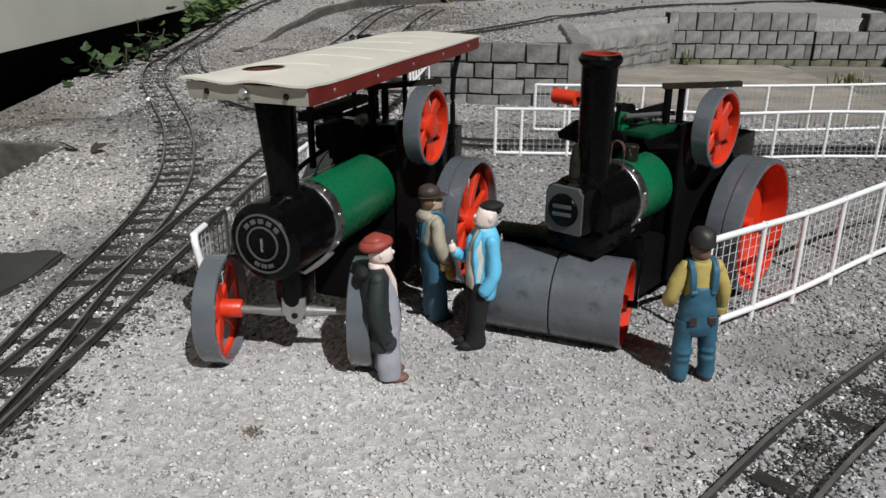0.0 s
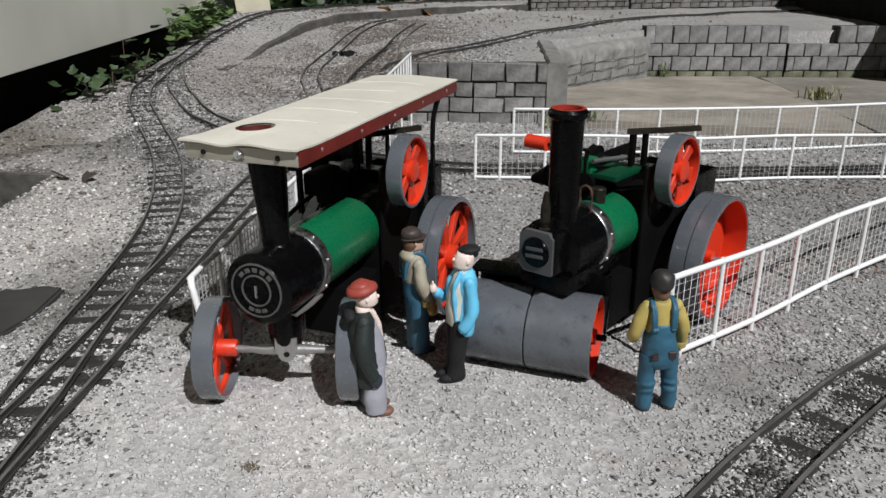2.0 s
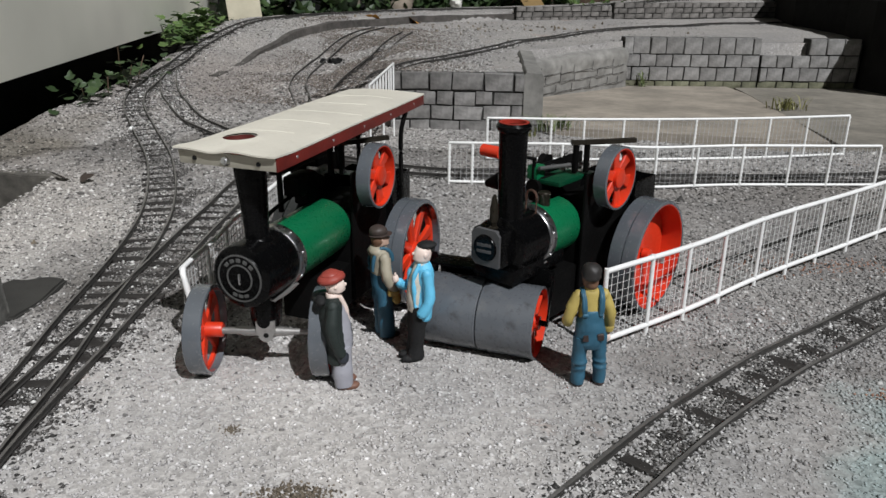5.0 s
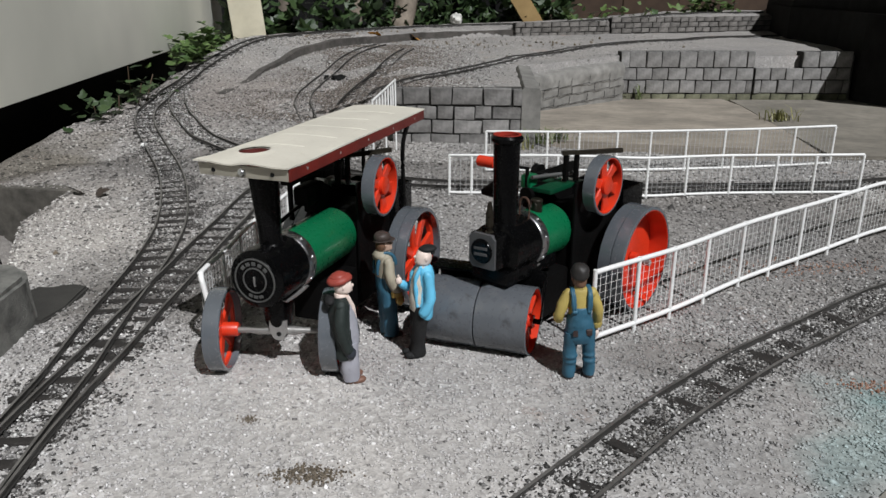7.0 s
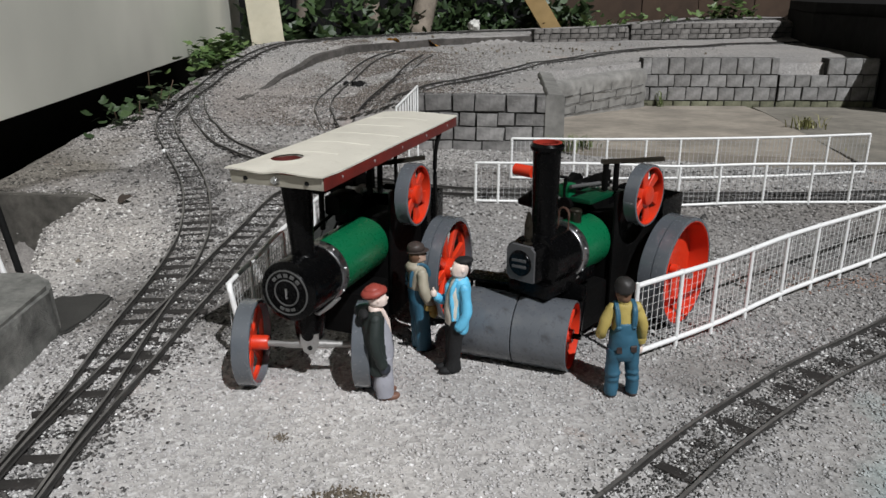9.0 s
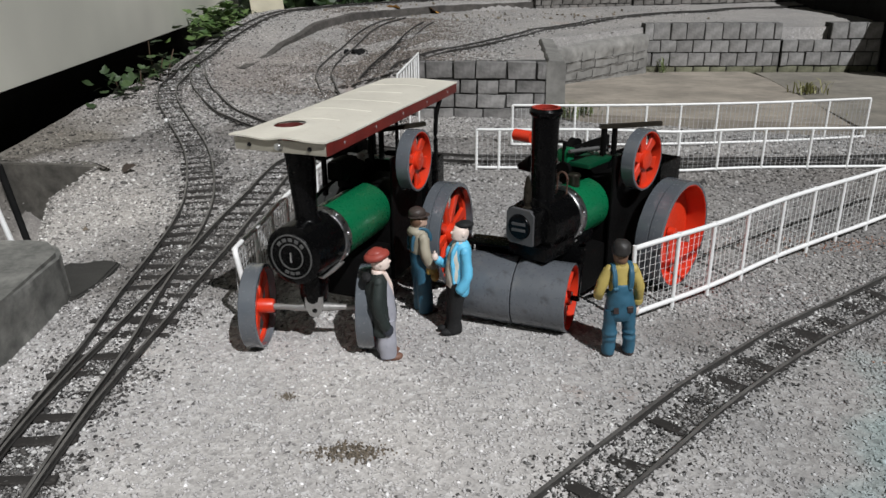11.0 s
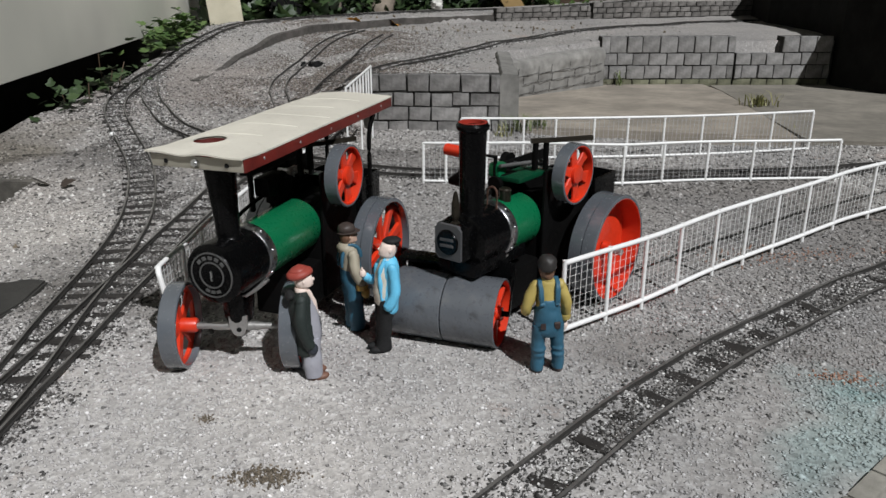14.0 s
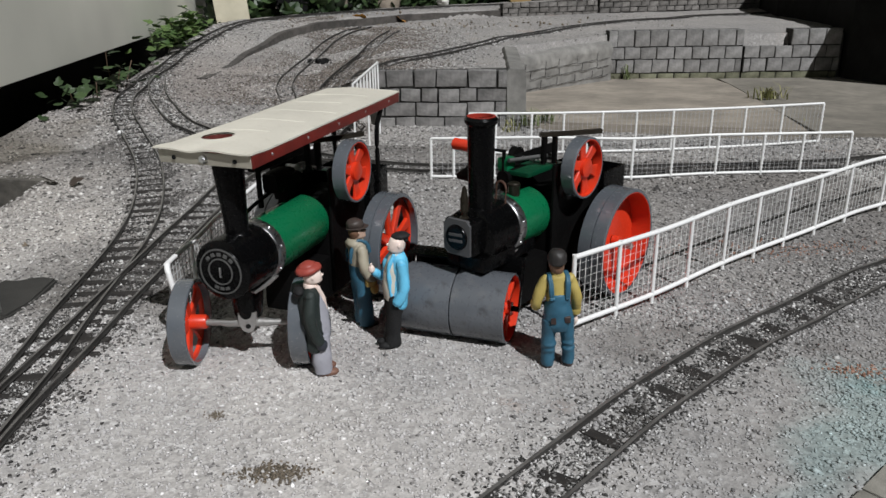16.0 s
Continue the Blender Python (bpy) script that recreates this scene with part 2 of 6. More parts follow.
def box(bm, c, s, m=Matrix(), bev=0.0, mi=0):
    f0 = len(bm.faces)
    g = bmesh.ops.create_cube(bm, size=1, matrix=m @ Matrix.Translation(c) @ Matrix.Diagonal((*s, 1)))
    if bev:
        bmesh.ops.bevel(bm, geom=list({e for v in g["verts"] for e in v.link_edges}), offset=bev, segments=2, affect="EDGES", profile=0.7)
    bm.faces.ensure_lookup_table()
    for f in bm.faces[f0:]:
        f.material_index = mi


def ball(bm, c, r, m=Matrix(), mi=0, u=14, v=10):
    f0 = len(bm.faces)
    r = (r, r, r) if isinstance(r, (int, float)) else r
    bmesh.ops.create_uvsphere(bm, u_segments=u, v_segments=v, radius=1, matrix=Matrix.Translation(c) @ m @ Matrix.Diagonal((*r, 1)))
    bm.faces.ensure_lookup_table()
    for f in bm.faces[f0:]:
        f.material_index = mi


def lathe(bm, prof, m=Matrix(), n=40, closed=False, mi=0):
    """Turns (radius, height) pairs round the local z axis."""
    rings = [[bm.verts.new(m @ Vector((r * math.cos(a), r * math.sin(a), h))) for a in (2 * math.pi * k / n for k in range(n))] for r, h in prof]
    pairs = list(zip(rings, rings[1:])) + ([(rings[-1], rings[0])] if closed else [])
    for p, q in pairs:
        for k in range(n):
            f = bm.faces.new((p[k], p[(k + 1) % n], q[(k + 1) % n], q[k]))
            f.material_index = mi
    if not closed:
        bm.faces.new(rings[0][::-1]).material_index = mi
        bm.faces.new(rings[-1]).material_index = mi


def sweep(bm, pts, prof, closed_ends=True):
    """Carries an outline of (side, up) pairs along a line of points, kept upright."""
    pts = [Vector(p) for p in pts]
    rows = []
    for k, p in enumerate(pts):
        d = (pts[min(k + 1, len(pts) - 1)] - pts[max(k - 1, 0)]).normalized()
        side = d.cross(Vector((0, 0, 1)))
        side = side.normalized() if side.length > 1e-4 else Vector((1, 0, 0))
        up = side.cross(d)
        rows.append([bm.verts.new(p + side * a + up * b) for a, b in prof])
    n = len(prof)
    for p, q in zip(rows, rows[1:]):
        for k in range(n):
            bm.faces.new((p[k], p[(k + 1) % n], q[(k + 1) % n], q[k]))
    if closed_ends:
        bm.faces.new(rows[0][::-1])
        bm.faces.new(rows[-1])


def ring_prof(r, n=8):
    return [(r * math.cos(2 * math.pi * k / n), r * math.sin(2 * math.pi * k / n)) for k in range(n)]


def curve_through(pts, step):
    """Points at even steps on a smooth line through the given ones."""
    p = [Vector(q) for q in pts]
    p = [p[0] * 2 - p[1]] + p + [p[-1] * 2 - p[-2]]
    fine = []
    for a, b, c, d in zip(p, p[1:], p[2:], p[3:]):
        for k in range(40):
            t = k / 40
            fine.append(0.5 * (2 * b + (c - a) * t + (2 * a - 5 * b + 4 * c - d) * t * t + (3 * b - a - 3 * c + d) * t ** 3))
    fine.append(p[-2])
    out, run = [fine[0]], 0.0
    for a, b in zip(fine, fine[1:]):
        run += (b - a).length
        if run >= step:
            out.append(b)
            run = 0.0
    return out


def to_mesh(name, bm, mats, smooth=35):
    bmesh.ops.recalc_face_normals(bm, faces=bm.faces)
    me = bpy.data.meshes.new(name)
    bm.to_mesh(me)
    bm.free()
    for m in mats if isinstance(mats, (list, tuple)) else [mats]:
        me.materials.append(m)
    if smooth:
        me.shade_smooth()
        me.set_sharp_from_angle(angle=radians(smooth))
    return me


def part(name, bm, mats, parent, label="", smooth=35):
    ob = new(name, to_mesh(name, bm, mats, smooth))
    ob.parent = parent
    if label:
        tagged(ob, label)
    return ob


def thing(name, label, category, m=Matrix(), group="", kind=""):
    ob = new(name)
    ob.empty_display_size = 0.02
    ob.matrix_world = m
    return tagged(ob, label, category, group, kind)


def single(name, bm, mats, label, category, m=Matrix(), group="", kind="", smooth=35):
    ob = new(name, to_mesh(name, bm, mats, smooth))
    ob.matrix_world = m
    return tagged(ob, label, category, group, kind)


def sm(a, b, x):
    t = min(1.0, max(0.0, (x - a) / (b - a)))
    return t * t * (3 - 2 * t)


# ---- ground ----
def wall_line(x):
    """How far back the sunken yard reaches before the retaining walls."""
    if x < 0.285:
        return 1.515 + 0.42 * sm(0.262, 0.285, x)
    if x < 0.634:
        return 1.95 + (x - 0.29) / 0.344 * 0.33
    return 2.31


def along(stops, v):
    """The value at v on a broken line of (place, value) pairs."""
    for (a, p), (b, q) in zip(stops, stops[1:]):
        if v <= b:
            return p + (q - p) * max(0.0, v - a) / (b - a)
    return stops[-1][1]


EDGE = [(0.9, -0.64), (1.2, -0.622), (1.5, -0.62), (2.05, -0.668), (2.35, -0.615), (2.7, -0.56), (2.95, -0.42), (3.25, -0.16), (3.6, 0.2), (3.8, 0.5), (4.1, 1.3), (4.4, 2.4)]
RIM = [(1.8, -0.45), (2.1, -0.431), (2.243, -0.392), (2.375, -0.352), (2.48, -0.288), (2.713, -0.158), (3.0, 0.108), (3.16, 0.387), (3.28, 0.81), (3.38, 1.13), (3.55, 1.7), (3.9, 2.8)]


def pit_edge(y):
    """The right-hand brink of the pit beside the concrete edging."""
    return -0.38 - 0.42 * (min(0.82, max(0.58, y)) - 0.662)


FRONT_LINE = [(0.0, 0.1), (0.05, 0.156), (0.138, 0.2475), (0.1765, 0.2875), (0.2225, 0.335), (0.276, 0.385), (0.3375, 0.438), (0.406, 0.487), (0.478, 0.539), (0.53, 0.574), (0.7, 0.682), (1.0, 0.83)]


def trough(x, y):
    """The ballast between the front track's rails lies lower than the gravel beside it."""
    if not (0.02 < x < 1.0 and 0.12 < y < 0.85):
        return 0.0
    best = 1.0
    for (ax, ay), (bx, by) in zip(FRONT_LINE, FRONT_LINE[1:]):
        dx, dy = bx - ax, by - ay
        k = min(1.0, max(0.0, ((x - ax) * dx + (y - ay) * dy) / (dx * dx + dy * dy)))
        best = min(best, math.hypot(x - ax - k * dx, y - ay - k * dy))
    return -0.004 * (1 - sm(0.009, 0.02, best))


def ground_z(x, y):
    high = 0.027 * sm(0.95, 1.35, y) + 0.055 * sm(1.95, 2.55, y)
    low = -0.035 * sm(1.12, 1.32, y) - 0.05 * sm(1.45, 2.2, y)
    if y < wall_line(x):
        z = high + (low - high) * sm(-0.25, 0.0, x)
    else:
        z = high + (0.076 - high) * sm(-0.2, 0.04, x) * (1 - sm(2.2, 2.6, y))
    if y > 1.8:
        z += (0.03 + 0.04 * sm(0.5, 1.4, x)) * sm(1.85, 2.5, y) * sm(0.014, 0.05, along(RIM, y) - x)
    z -= (0.3 - 0.2 * sm(2.3, 2.8, y)) * sm(0.0, 0.09, along(EDGE, y) - x) * sm(0.75, 1.0, y) * sm(-1.75, -1.6, x)
    z -= 0.13 * sm(0.0, 0.04, pit_edge(y) - x) * sm(-1.2, -1.05, x) * sm(0.57, 0.64, y) * (1 - sm(0.935, 0.96, y + 0.2 * (x + 0.437)))
    z += trough(x, y)
    if 0.2 < x < 0.7 and 0.05 < y < 0.6:
        z -= 0.1 * sm(0.014, 0.03, (x - 0.3145) * 0.636 - (y - 0.249) * 0.772)
    z += 0.0035 * noise.noise((x * 9, y * 9, 0.3)) + 0.0015 * noise.noise((x * 40, y * 40, 1.7))
    return z


def lattice(name, xs, ys):
    co = [(x, y, ground_z(x, y)) for y in ys for x in xs]
    w = len(xs)
    fa = [(j * w + i, j * w + i + 1, (j + 1) * w + i + 1, (j + 1) * w + i) for j in range(len(ys) - 1) for i in range(w - 1)]
    me = bpy.data.meshes.new(name)
    me.from_pydata(co, [], fa)
    me.shade_smooth()
    return me


def steps(*runs):
    out = []
    for a, b, s in runs:
        n = max(1, round((b - a) / s))
        out += [a + (b - a) * k / n for k in range(n)]
    return out + [runs[-1][1]]


g_xs = steps((-60, -3, 6), (-3, -1.2, 0.15), (-1.2, 1.4, 0.0125), (1.4, 3, 0.1), (3, 60, 6))
g_ys = steps((-60, -2, 6), (-2, 0, 0.1), (0, 2.8, 0.0125), (2.8, 4.2, 0.02), (4.2, 5, 0.1), (5, 60, 6))
ground = new("ground", lattice("ground", g_xs, g_ys))
ground.data.materials.append(M_GRAVEL)
tagged(ground, "pale grey crushed stone gravel of the garden railway", "ground", kind="structure")


CHIP_FORM = np.array([(1, 0, 0), (-0.9, 0.2, 0), (0, 1, 0), (0.1, -0.9, 0), (0.1, 0.1, 0.8), (0, 0, -0.6)])
CHIP_TRI = np.array([(0, 2, 4), (2, 1, 4), (1, 3, 4), (3, 0, 4), (2, 0, 5), (1, 2, 5), (3, 1, 5), (0, 3, 5)])


def strew(name, label, category, xyz, size, slim, mat, rng):
    """One mesh of angular stone splinters lying at the given places."""
    n = len(xyz)
    p = CHIP_FORM * (1 + rng.uniform(-0.35, 0.35, (n, 6, 3))) * size[:, None, None]
    p[:, :, 1] *= slim[:, None]
    p[:, :, 2] *= 0.6
    a, tip = rng.uniform(0, 6.283, n), rng.normal(0, 0.28, n)
    x, z = p[:, :, 0] * np.cos(tip)[:, None] - p[:, :, 2] * np.sin(tip)[:, None], p[:, :, 0] * np.sin(tip)[:, None] + p[:, :, 2] * np.cos(tip)[:, None]
    c, s = np.cos(a)[:, None], np.sin(a)[:, None]
    co = np.stack([x * c - p[:, :, 1] * s, x * s + p[:, :, 1] * c, z], -1) + np.asarray(xyz)[:, None, :]
    tri = (CHIP_TRI[None] + 6 * np.arange(n)[:, None, None]).reshape(-1)
    me = bpy.data.meshes.new(name)
    me.vertices.add(6 * n)
    me.vertices.foreach_set("co", co.reshape(-1).astype(np.float32))
    me.loops.add(24 * n)
    me.loops.foreach_set("vertex_index", tri.astype(np.int32))
    me.polygons.add(8 * n)
    me.polygons.foreach_set("loop_start", np.arange(0, 24 * n, 3, dtype=np.int32))
    me.update(calc_edges=True)
    me.validate()
    me.materials.append(mat)
    return tagged(new(name, me), label, category, kind="stuff")


def build_chips(label, mat, seed, patches):
    rng = np.random.default_rng(seed)
    xy, size, slim = [], [], []
    for (x0, x1, y0, y1, count, big) in patches:
        xy.append(np.column_stack([rng.uniform(x0, x1, count), y0 + (y1 - y0) * rng.random(count)]))
        size.append(big * (0.35 + rng.gamma(5, 0.13, count)))
        slim.append(rng.uniform(0.3, 0.9, count))
    xy, size, slim = np.concatenate(xy), np.concatenate(size), np.concatenate(slim)
    dry = np.array([x > pit_edge(y) - 0.012 or not 0.6 < y < 0.95 for x, y in xy.tolist()])
    xyz = [(x, y, ground_z(x, y) + 0.0002) for x, y in xy[dry].tolist()]
    strew("gravel", label, "gravel", xyz, size[dry], slim[dry], mat, rng)


build_chips("fine pale stone chips strewn round the engines", M_CHIP, 4, ((-0.36, 0.6, 0.14, 0.5, 34000, 0.0016), (-0.2, 0.5, 0.48, 0.6, 5000, 0.0016), (0.35, 0.75, 0.3, 0.5, 6000, 0.0018)))
build_chips("coarse weathered stone chips over the ground", M_OLD_CHIP, 14, ((-0.5, 0.7, 0.46, 0.85, 32000, 0.0021), (-0.62, 0.85, 0.85, 1.5, 32000, 0.0031), (-0.65, 0.2, 1.5, 2.7, 14000, 0.003), (0.0, 1.0, 1.5, 3.2, 2200, 0.0035), (-0.5, -0.2, 0.3, 0.5, 5000, 0.0016)))


# ---- railway tracks ----
GAUGE = 0.032
RAIL = [(-0.0014, 0), (0.0014, 0), (0.0014, 0.0007), (0.0006, 0.001), (0.0006, 0.003), (0.001, 0.0034), (0.001, 0.0044), (-0.001, 0.0044), (-0.001, 0.0034), (-0.0006, 0.003), (-0.0006, 0.001), (-0.0014, 0.0007)]


def sleeper_mesh():
    bm = bmesh.new()
    box(bm, (0, 0, 0), (0.046, 0.0085, 0.006), bev=0.0008)
    return to_mesh("sleeper", bm, M_SLEEPER, 0)


SLEEPER = sleeper_mesh()
TRACK_LINES = []


def track(pts, label, pitch=0.031, lift=0.0015, dens=34, spread=0.021, tie=(1.0, 1.0), sink=0.0, since=0.0, loose=1.0, rail=1.0):
    """Two rails along the line and a sleeper at every step; tie scales a sleeper's length and breadth, sink buries it, loose sets it askew; rail scales a rail's breadth."""
    t = thing("model_railway_track", label, "railway track", group="garden railway tracks")
    rng = random.Random(len(pts) * 31 + int(abs(pts[0][0]) * 1000))
    line = [Vector((p.x, p.y, ground_z(p.x, p.y) + lift)) for p in curve_through([(x, y, 0) for x, y in pts], 0.012)]
    for k in range(9):
        line = [line[0]] + [Vector((b.x, b.y, (a.z + b.z + c.z) / 3)) for a, b, c in zip(line, line[1:], line[2:])] + [line[-1]]
    for s in (-1, 1):
        run = []
        for k, p in enumerate(line):
            d = (line[min(k + 1, len(line) - 1)] - line[max(k - 1, 0)]).normalized()
            run.append(p + d.cross(Vector((0, 0, 1))).normalized() * s * (GAUGE / 2 + 0.0013) + Vector((0, 0, 0.0012)))
        bm = bmesh.new()
        sweep(bm, run, [(x * rail, z) for x, z in RAIL])
        bm.normal_update()
        for f in bm.faces:
            f.material_index = 1 if abs(f.normal.z) > 0.985 and f.calc_area() < 0.0022 * rail * 0.016 else 0
        part("rail", bm, [M_RAIL, M_RAILHEAD], t, smooth=30)
    TRACK_LINES.append((line, dens, spread))
    run = 0.0
    for a, b in zip(line, line[1:]):
        run += (b - a).length
        if run >= pitch:
            run -= pitch
            if b.y > since:
                d = (b - a).normalized()
                side = Vector((d.y, -d.x, 0))
                ob = new("sleeper", SLEEPER)
                ob.parent = t
                ob.location = b + side * rng.uniform(-0.002, 0.002) + Vector((0, 0, -0.0023 - sink + rng.uniform(-0.0009, 0.0007)))
                ob.rotation_euler = (loose * rng.uniform(-0.03, 0.03), loose * rng.uniform(-0.02, 0.02), math.atan2(d.y, d.x) - math.pi / 2 + loose * rng.uniform(-0.07, 0.07))
                ob.scale = (tie[0] * rng.uniform(0.9, 1.06), tie[1] * rng.uniform(0.75, 1.2), 1)
    return t


track(FRONT_LINE, "weathered dark model railway track sunk in pale gravel", pitch=0.0395, lift=0.0016, dens=95, spread=0.02, tie=(0.74, 1.3), sink=0.0003, loose=3.0, rail=1.2)
track([(-0.175, 0.1), (-0.186, 0.2), (-0.194, 0.3), (-0.199, 0.39), (-0.207, 0.465), (-0.213, 0.52), (-0.223, 0.62), (-0.231, 0.69), (-0.248, 0.78), (-0.289, 0.92), (-0.339, 1.053), (-0.405, 1.185), (-0.47, 1.32), (-0.526, 1.48),
       (-0.567, 1.68), (-0.602, 1.88), (-0.608, 2.08), (-0.59, 2.2), (-0.55, 2.36), (-0.50, 2.5), (-0.40, 2.75), (-0.25, 2.98), (-0.03, 3.2), (0.25, 3.4), (0.6, 3.52), (1.2, 3.68), (1.65, 3.77)],
      "dark model railway track winding up through the gravel", pitch=0.0295, dens=55, spread=0.028, tie=(1.12, 0.92), sink=0.0003)
track([(-0.173, 0.1), (-0.184, 0.2), (-0.19, 0.3), (-0.1895, 0.36), (-0.1885, 0.41), (-0.187, 0.47), (-0.186, 0.528), (-0.184, 0.6), (-0.1825, 0.7), (-0.181, 0.8), (-0.178, 0.9), (-0.17, 0.97), (-0.13, 1.02), (-0.06, 1.02), (0.01, 1.0)],
      "dark branch track running straight on past the fence", pitch=0.029, dens=50, spread=0.026, tie=(1.05, 0.9), sink=0.0004, since=0.43)
track([(-0.598, 1.9), (-0.55, 1.75), (-0.49, 1.57), (-0.42, 1.4), (-0.35, 1.26), (-0.3, 1.2), (-0.24, 1.148), (-0.12, 1.078), (-0.02, 1.022), (0.069, 0.99), (0.16, 0.978), (0.25, 0.967), (0.36, 0.958), (0.5, 0.957), (0.63, 0.966), (0.76, 0.992), (1.2, 1.1)],
      "dark loop track running on through the fenced yard", pitch=0.028, tie=(1.0, 0.7), sink=0.0016)
track([(-0.12, 2.62), (-0.205, 2.33), (-0.245, 2.05), (-0.25, 1.85), (-0.231, 1.64), (-0.2, 1.5), (-0.178, 1.42), (-0.14, 1.25)], "old siding track with weathered rails", lift=0.001, dens=34, spread=0.05, tie=(0.85, 0.6), sink=0.0028)
track([(-0.1, 1.2), (-0.085, 1.4), (-0.06, 1.56), (-0.01, 1.62), (0.05, 1.7), (0.158, 1.877), (0.25, 2.07), (0.35, 2.285), (0.531, 2.505), (0.747, 2.727), (1.16, 3.0), (1.5, 3.15)], "dark track on the upper terrace", lift=0.0, dens=30, spread=0.022)
track([(-0.165, 1.392), (-0.125, 1.54), (-0.095, 1.89), (-0.072, 2.162), (-0.05, 2.34), (-0.02, 2.5)], "half-buried siding track with rusty rails", lift=0.001, dens=40, spread=0.05, tie=(0.9, 0.7), sink=0.001)


# ---- retaining walls of cast blocks ----
def brick_mesh(w, h, d, seed, mat):
    """A hand-cast block: corners out of true, face slightly dished and pitted."""
    rng = random.Random(seed)
    bm = bmesh.new()
    box(bm, (0, 0, 0), (w, d, h), bev=min(w, h) * 0.045)
    off = {(i, j): Vector((rng.uniform(-1, 1), 0, rng.uniform(-1, 1))) * 0.0011 for i in (-1, 1) for j in (-1, 1)}
    for v in bm.verts:
        v.co += off[(1 if v.co.x > 0 else -1, 1 if v.co.z > 0 else -1)] + Vector((rng.uniform(-1, 1), rng.uniform(-1, 1), rng.uniform(-1, 1))) * 0.0005
    return to_mesh("brick", bm, mat, 40)


BRICKS = {}


def block_wall(a, b, z0, rows, width, depth=0.05, label="", name="block_wall", uneven=1.0, mossy=0, mat=None):
    """A wall from a to b with courses (height of each) of cast blocks about width wide, joints recessed; the lowest mossy courses are green with moss."""
    a, b = Vector((*a, 0)), Vector((*b, 0))
    d = b - a
    length = d.length
    ang = math.atan2(d.y, d.x)
    t = thing(name, label, "wall", pose(a.x, a.y, z0, 0, 0, math.degrees(ang)), kind="structure")
    total = sum(rows)
    bm = bmesh.new()
    box(bm, (length / 2, depth / 2 + 0.003, (total - 0.003) / 2 - 0.01), (length - 0.002, depth, total + 0.017))
    part("core", bm, M_JOINT, t, "dark mortar joints")
    rng = random.Random(int(length * 977) + len(rows))
    z = 0.0
    for r, h in enumerate(rows):
        x = 0.0
        first = True
        while x < length - 0.001:
            w = width * (1 + 0.18 * uneven * rng.uniform(-1, 1)) * (0.5 if first and r % 2 else 1.0)
            first = False
            w = min(w, length - x)
            if length - x - w < width * 0.3:
                w = length - x
            use = M_BRICK_MOSS if r < mossy else mat or M_BRICK
            key = (round(w, 3), round(h, 3), rng.randrange(3), use.name)
            if key not in BRICKS:
                BRICKS[key] = brick_mesh(w - 0.0036, h - 0.0032, 0.02, len(BRICKS), use)
            ob = new("brick", BRICKS[key])
            ob.parent = t
            ob.location = (x + w / 2, 0.0085 + rng.uniform(-0.002, 0.002), z + h / 2 + uneven * rng.uniform(-0.0006, 0.0006))
            ob.rotation_euler = (0, uneven * rng.uniform(-0.014, 0.014), rng.uniform(-0.025, 0.025))
            x += w
        z += h
    return t


block_wall((-0.02, 1.49), (0.256, 1.476), -0.05, (0.036, 0.03, 0.028, 0.036), 0.05, label="low retaining wall of dark grey cast blocks", uneven=1.8, mat=M_BRICK_OLD)
block_wall((0.634, 2.29), (1.045, 2.285), -0.062, (0.024, 0.041, 0.037, 0.05), 0.0525, label="retaining wall of square grey cast blocks", uneven=0.5, mossy=1)
block_wall((1.05, 2.29), (1.342, 2.283), -0.062, (0.024, 0.041, 0.037), 0.05, label="retaining wall of square grey blocks with mossy foot", uneven=0.7, mossy=1)
block_wall((1.19, 2.2867), (1.342, 2.283), 0.0405, (0.049,), 0.056, label="top course of grey cast blocks", uneven=0.6)


def rough_wall():
    t = thing("rendered_wall", "crumbling rendered retaining wall with faint scored courses", "wall", kind="structure")
    a, b = Vector((0.30, 1.915, 0)), Vector((0.64, 2.255, 0))
    d = (b - a).normalized()
    back = Vector((-d.y, d.x, 0))
    bm = bmesh.new()
    n, h = 48, 16
    grid = []
    for i in range(n + 1):
        s = i / n
        p = a + (b - a) * s
        top = 0.046 + 0.012 * s + 0.004 * noise.noise((s * 7, 0, 0))
        row = []
        for j in range(h + 1):
            z = -0.07 + (top + 0.07) * j / h
            out = 0.005 * noise.noise((s * 12, z * 40, 2)) + 0.0025 * noise.noise((s * 40, z * 120, 5)) - 0.006 * max(0, j / h - 0.9) / 0.1
            row.append(bm.verts.new(p - back * out + Vector((0, 0, z))))
        row.append(bm.verts.new(p + back * 0.03 + Vector((0, 0, top + 0.006))))
        row.append(bm.verts.new(p + back * 0.07 + Vector((0, 0, 0.07))))
        grid.append(row)
    for p, q in zip(grid, grid[1:]):
        for j in range(h + 2):
            bm.faces.new((p[j], q[j], q[j + 1], p[j + 1]))
    part("render", bm, M_CONC_DARK, t)
    rng = random.Random(3)
    for k, z in enumerate((-0.036, -0.010, 0.012)):
        x = rng.uniform(0.03, 0.09)
        while x < 0.44:
            w = rng.uniform(0.05, 0.11)
            for p, q in (((x, z), (min(x + w, 0.46), z + 0.003 + 0.01 * w)), ((x, z), (x + 0.002, z + 0.022))):
                bm = bmesh.new()
                sweep(bm, [a + d * (p[0] + (q[0] - p[0]) * i / 4) - back * 0.0035 + Vector((0, 0, p[1] + (q[1] - p[1]) * i / 4)) for i in range(5)], ring_prof(0.0007, 5))
                part("scored_joint", bm, M_JOINT, t)
            x += w


rough_wall()


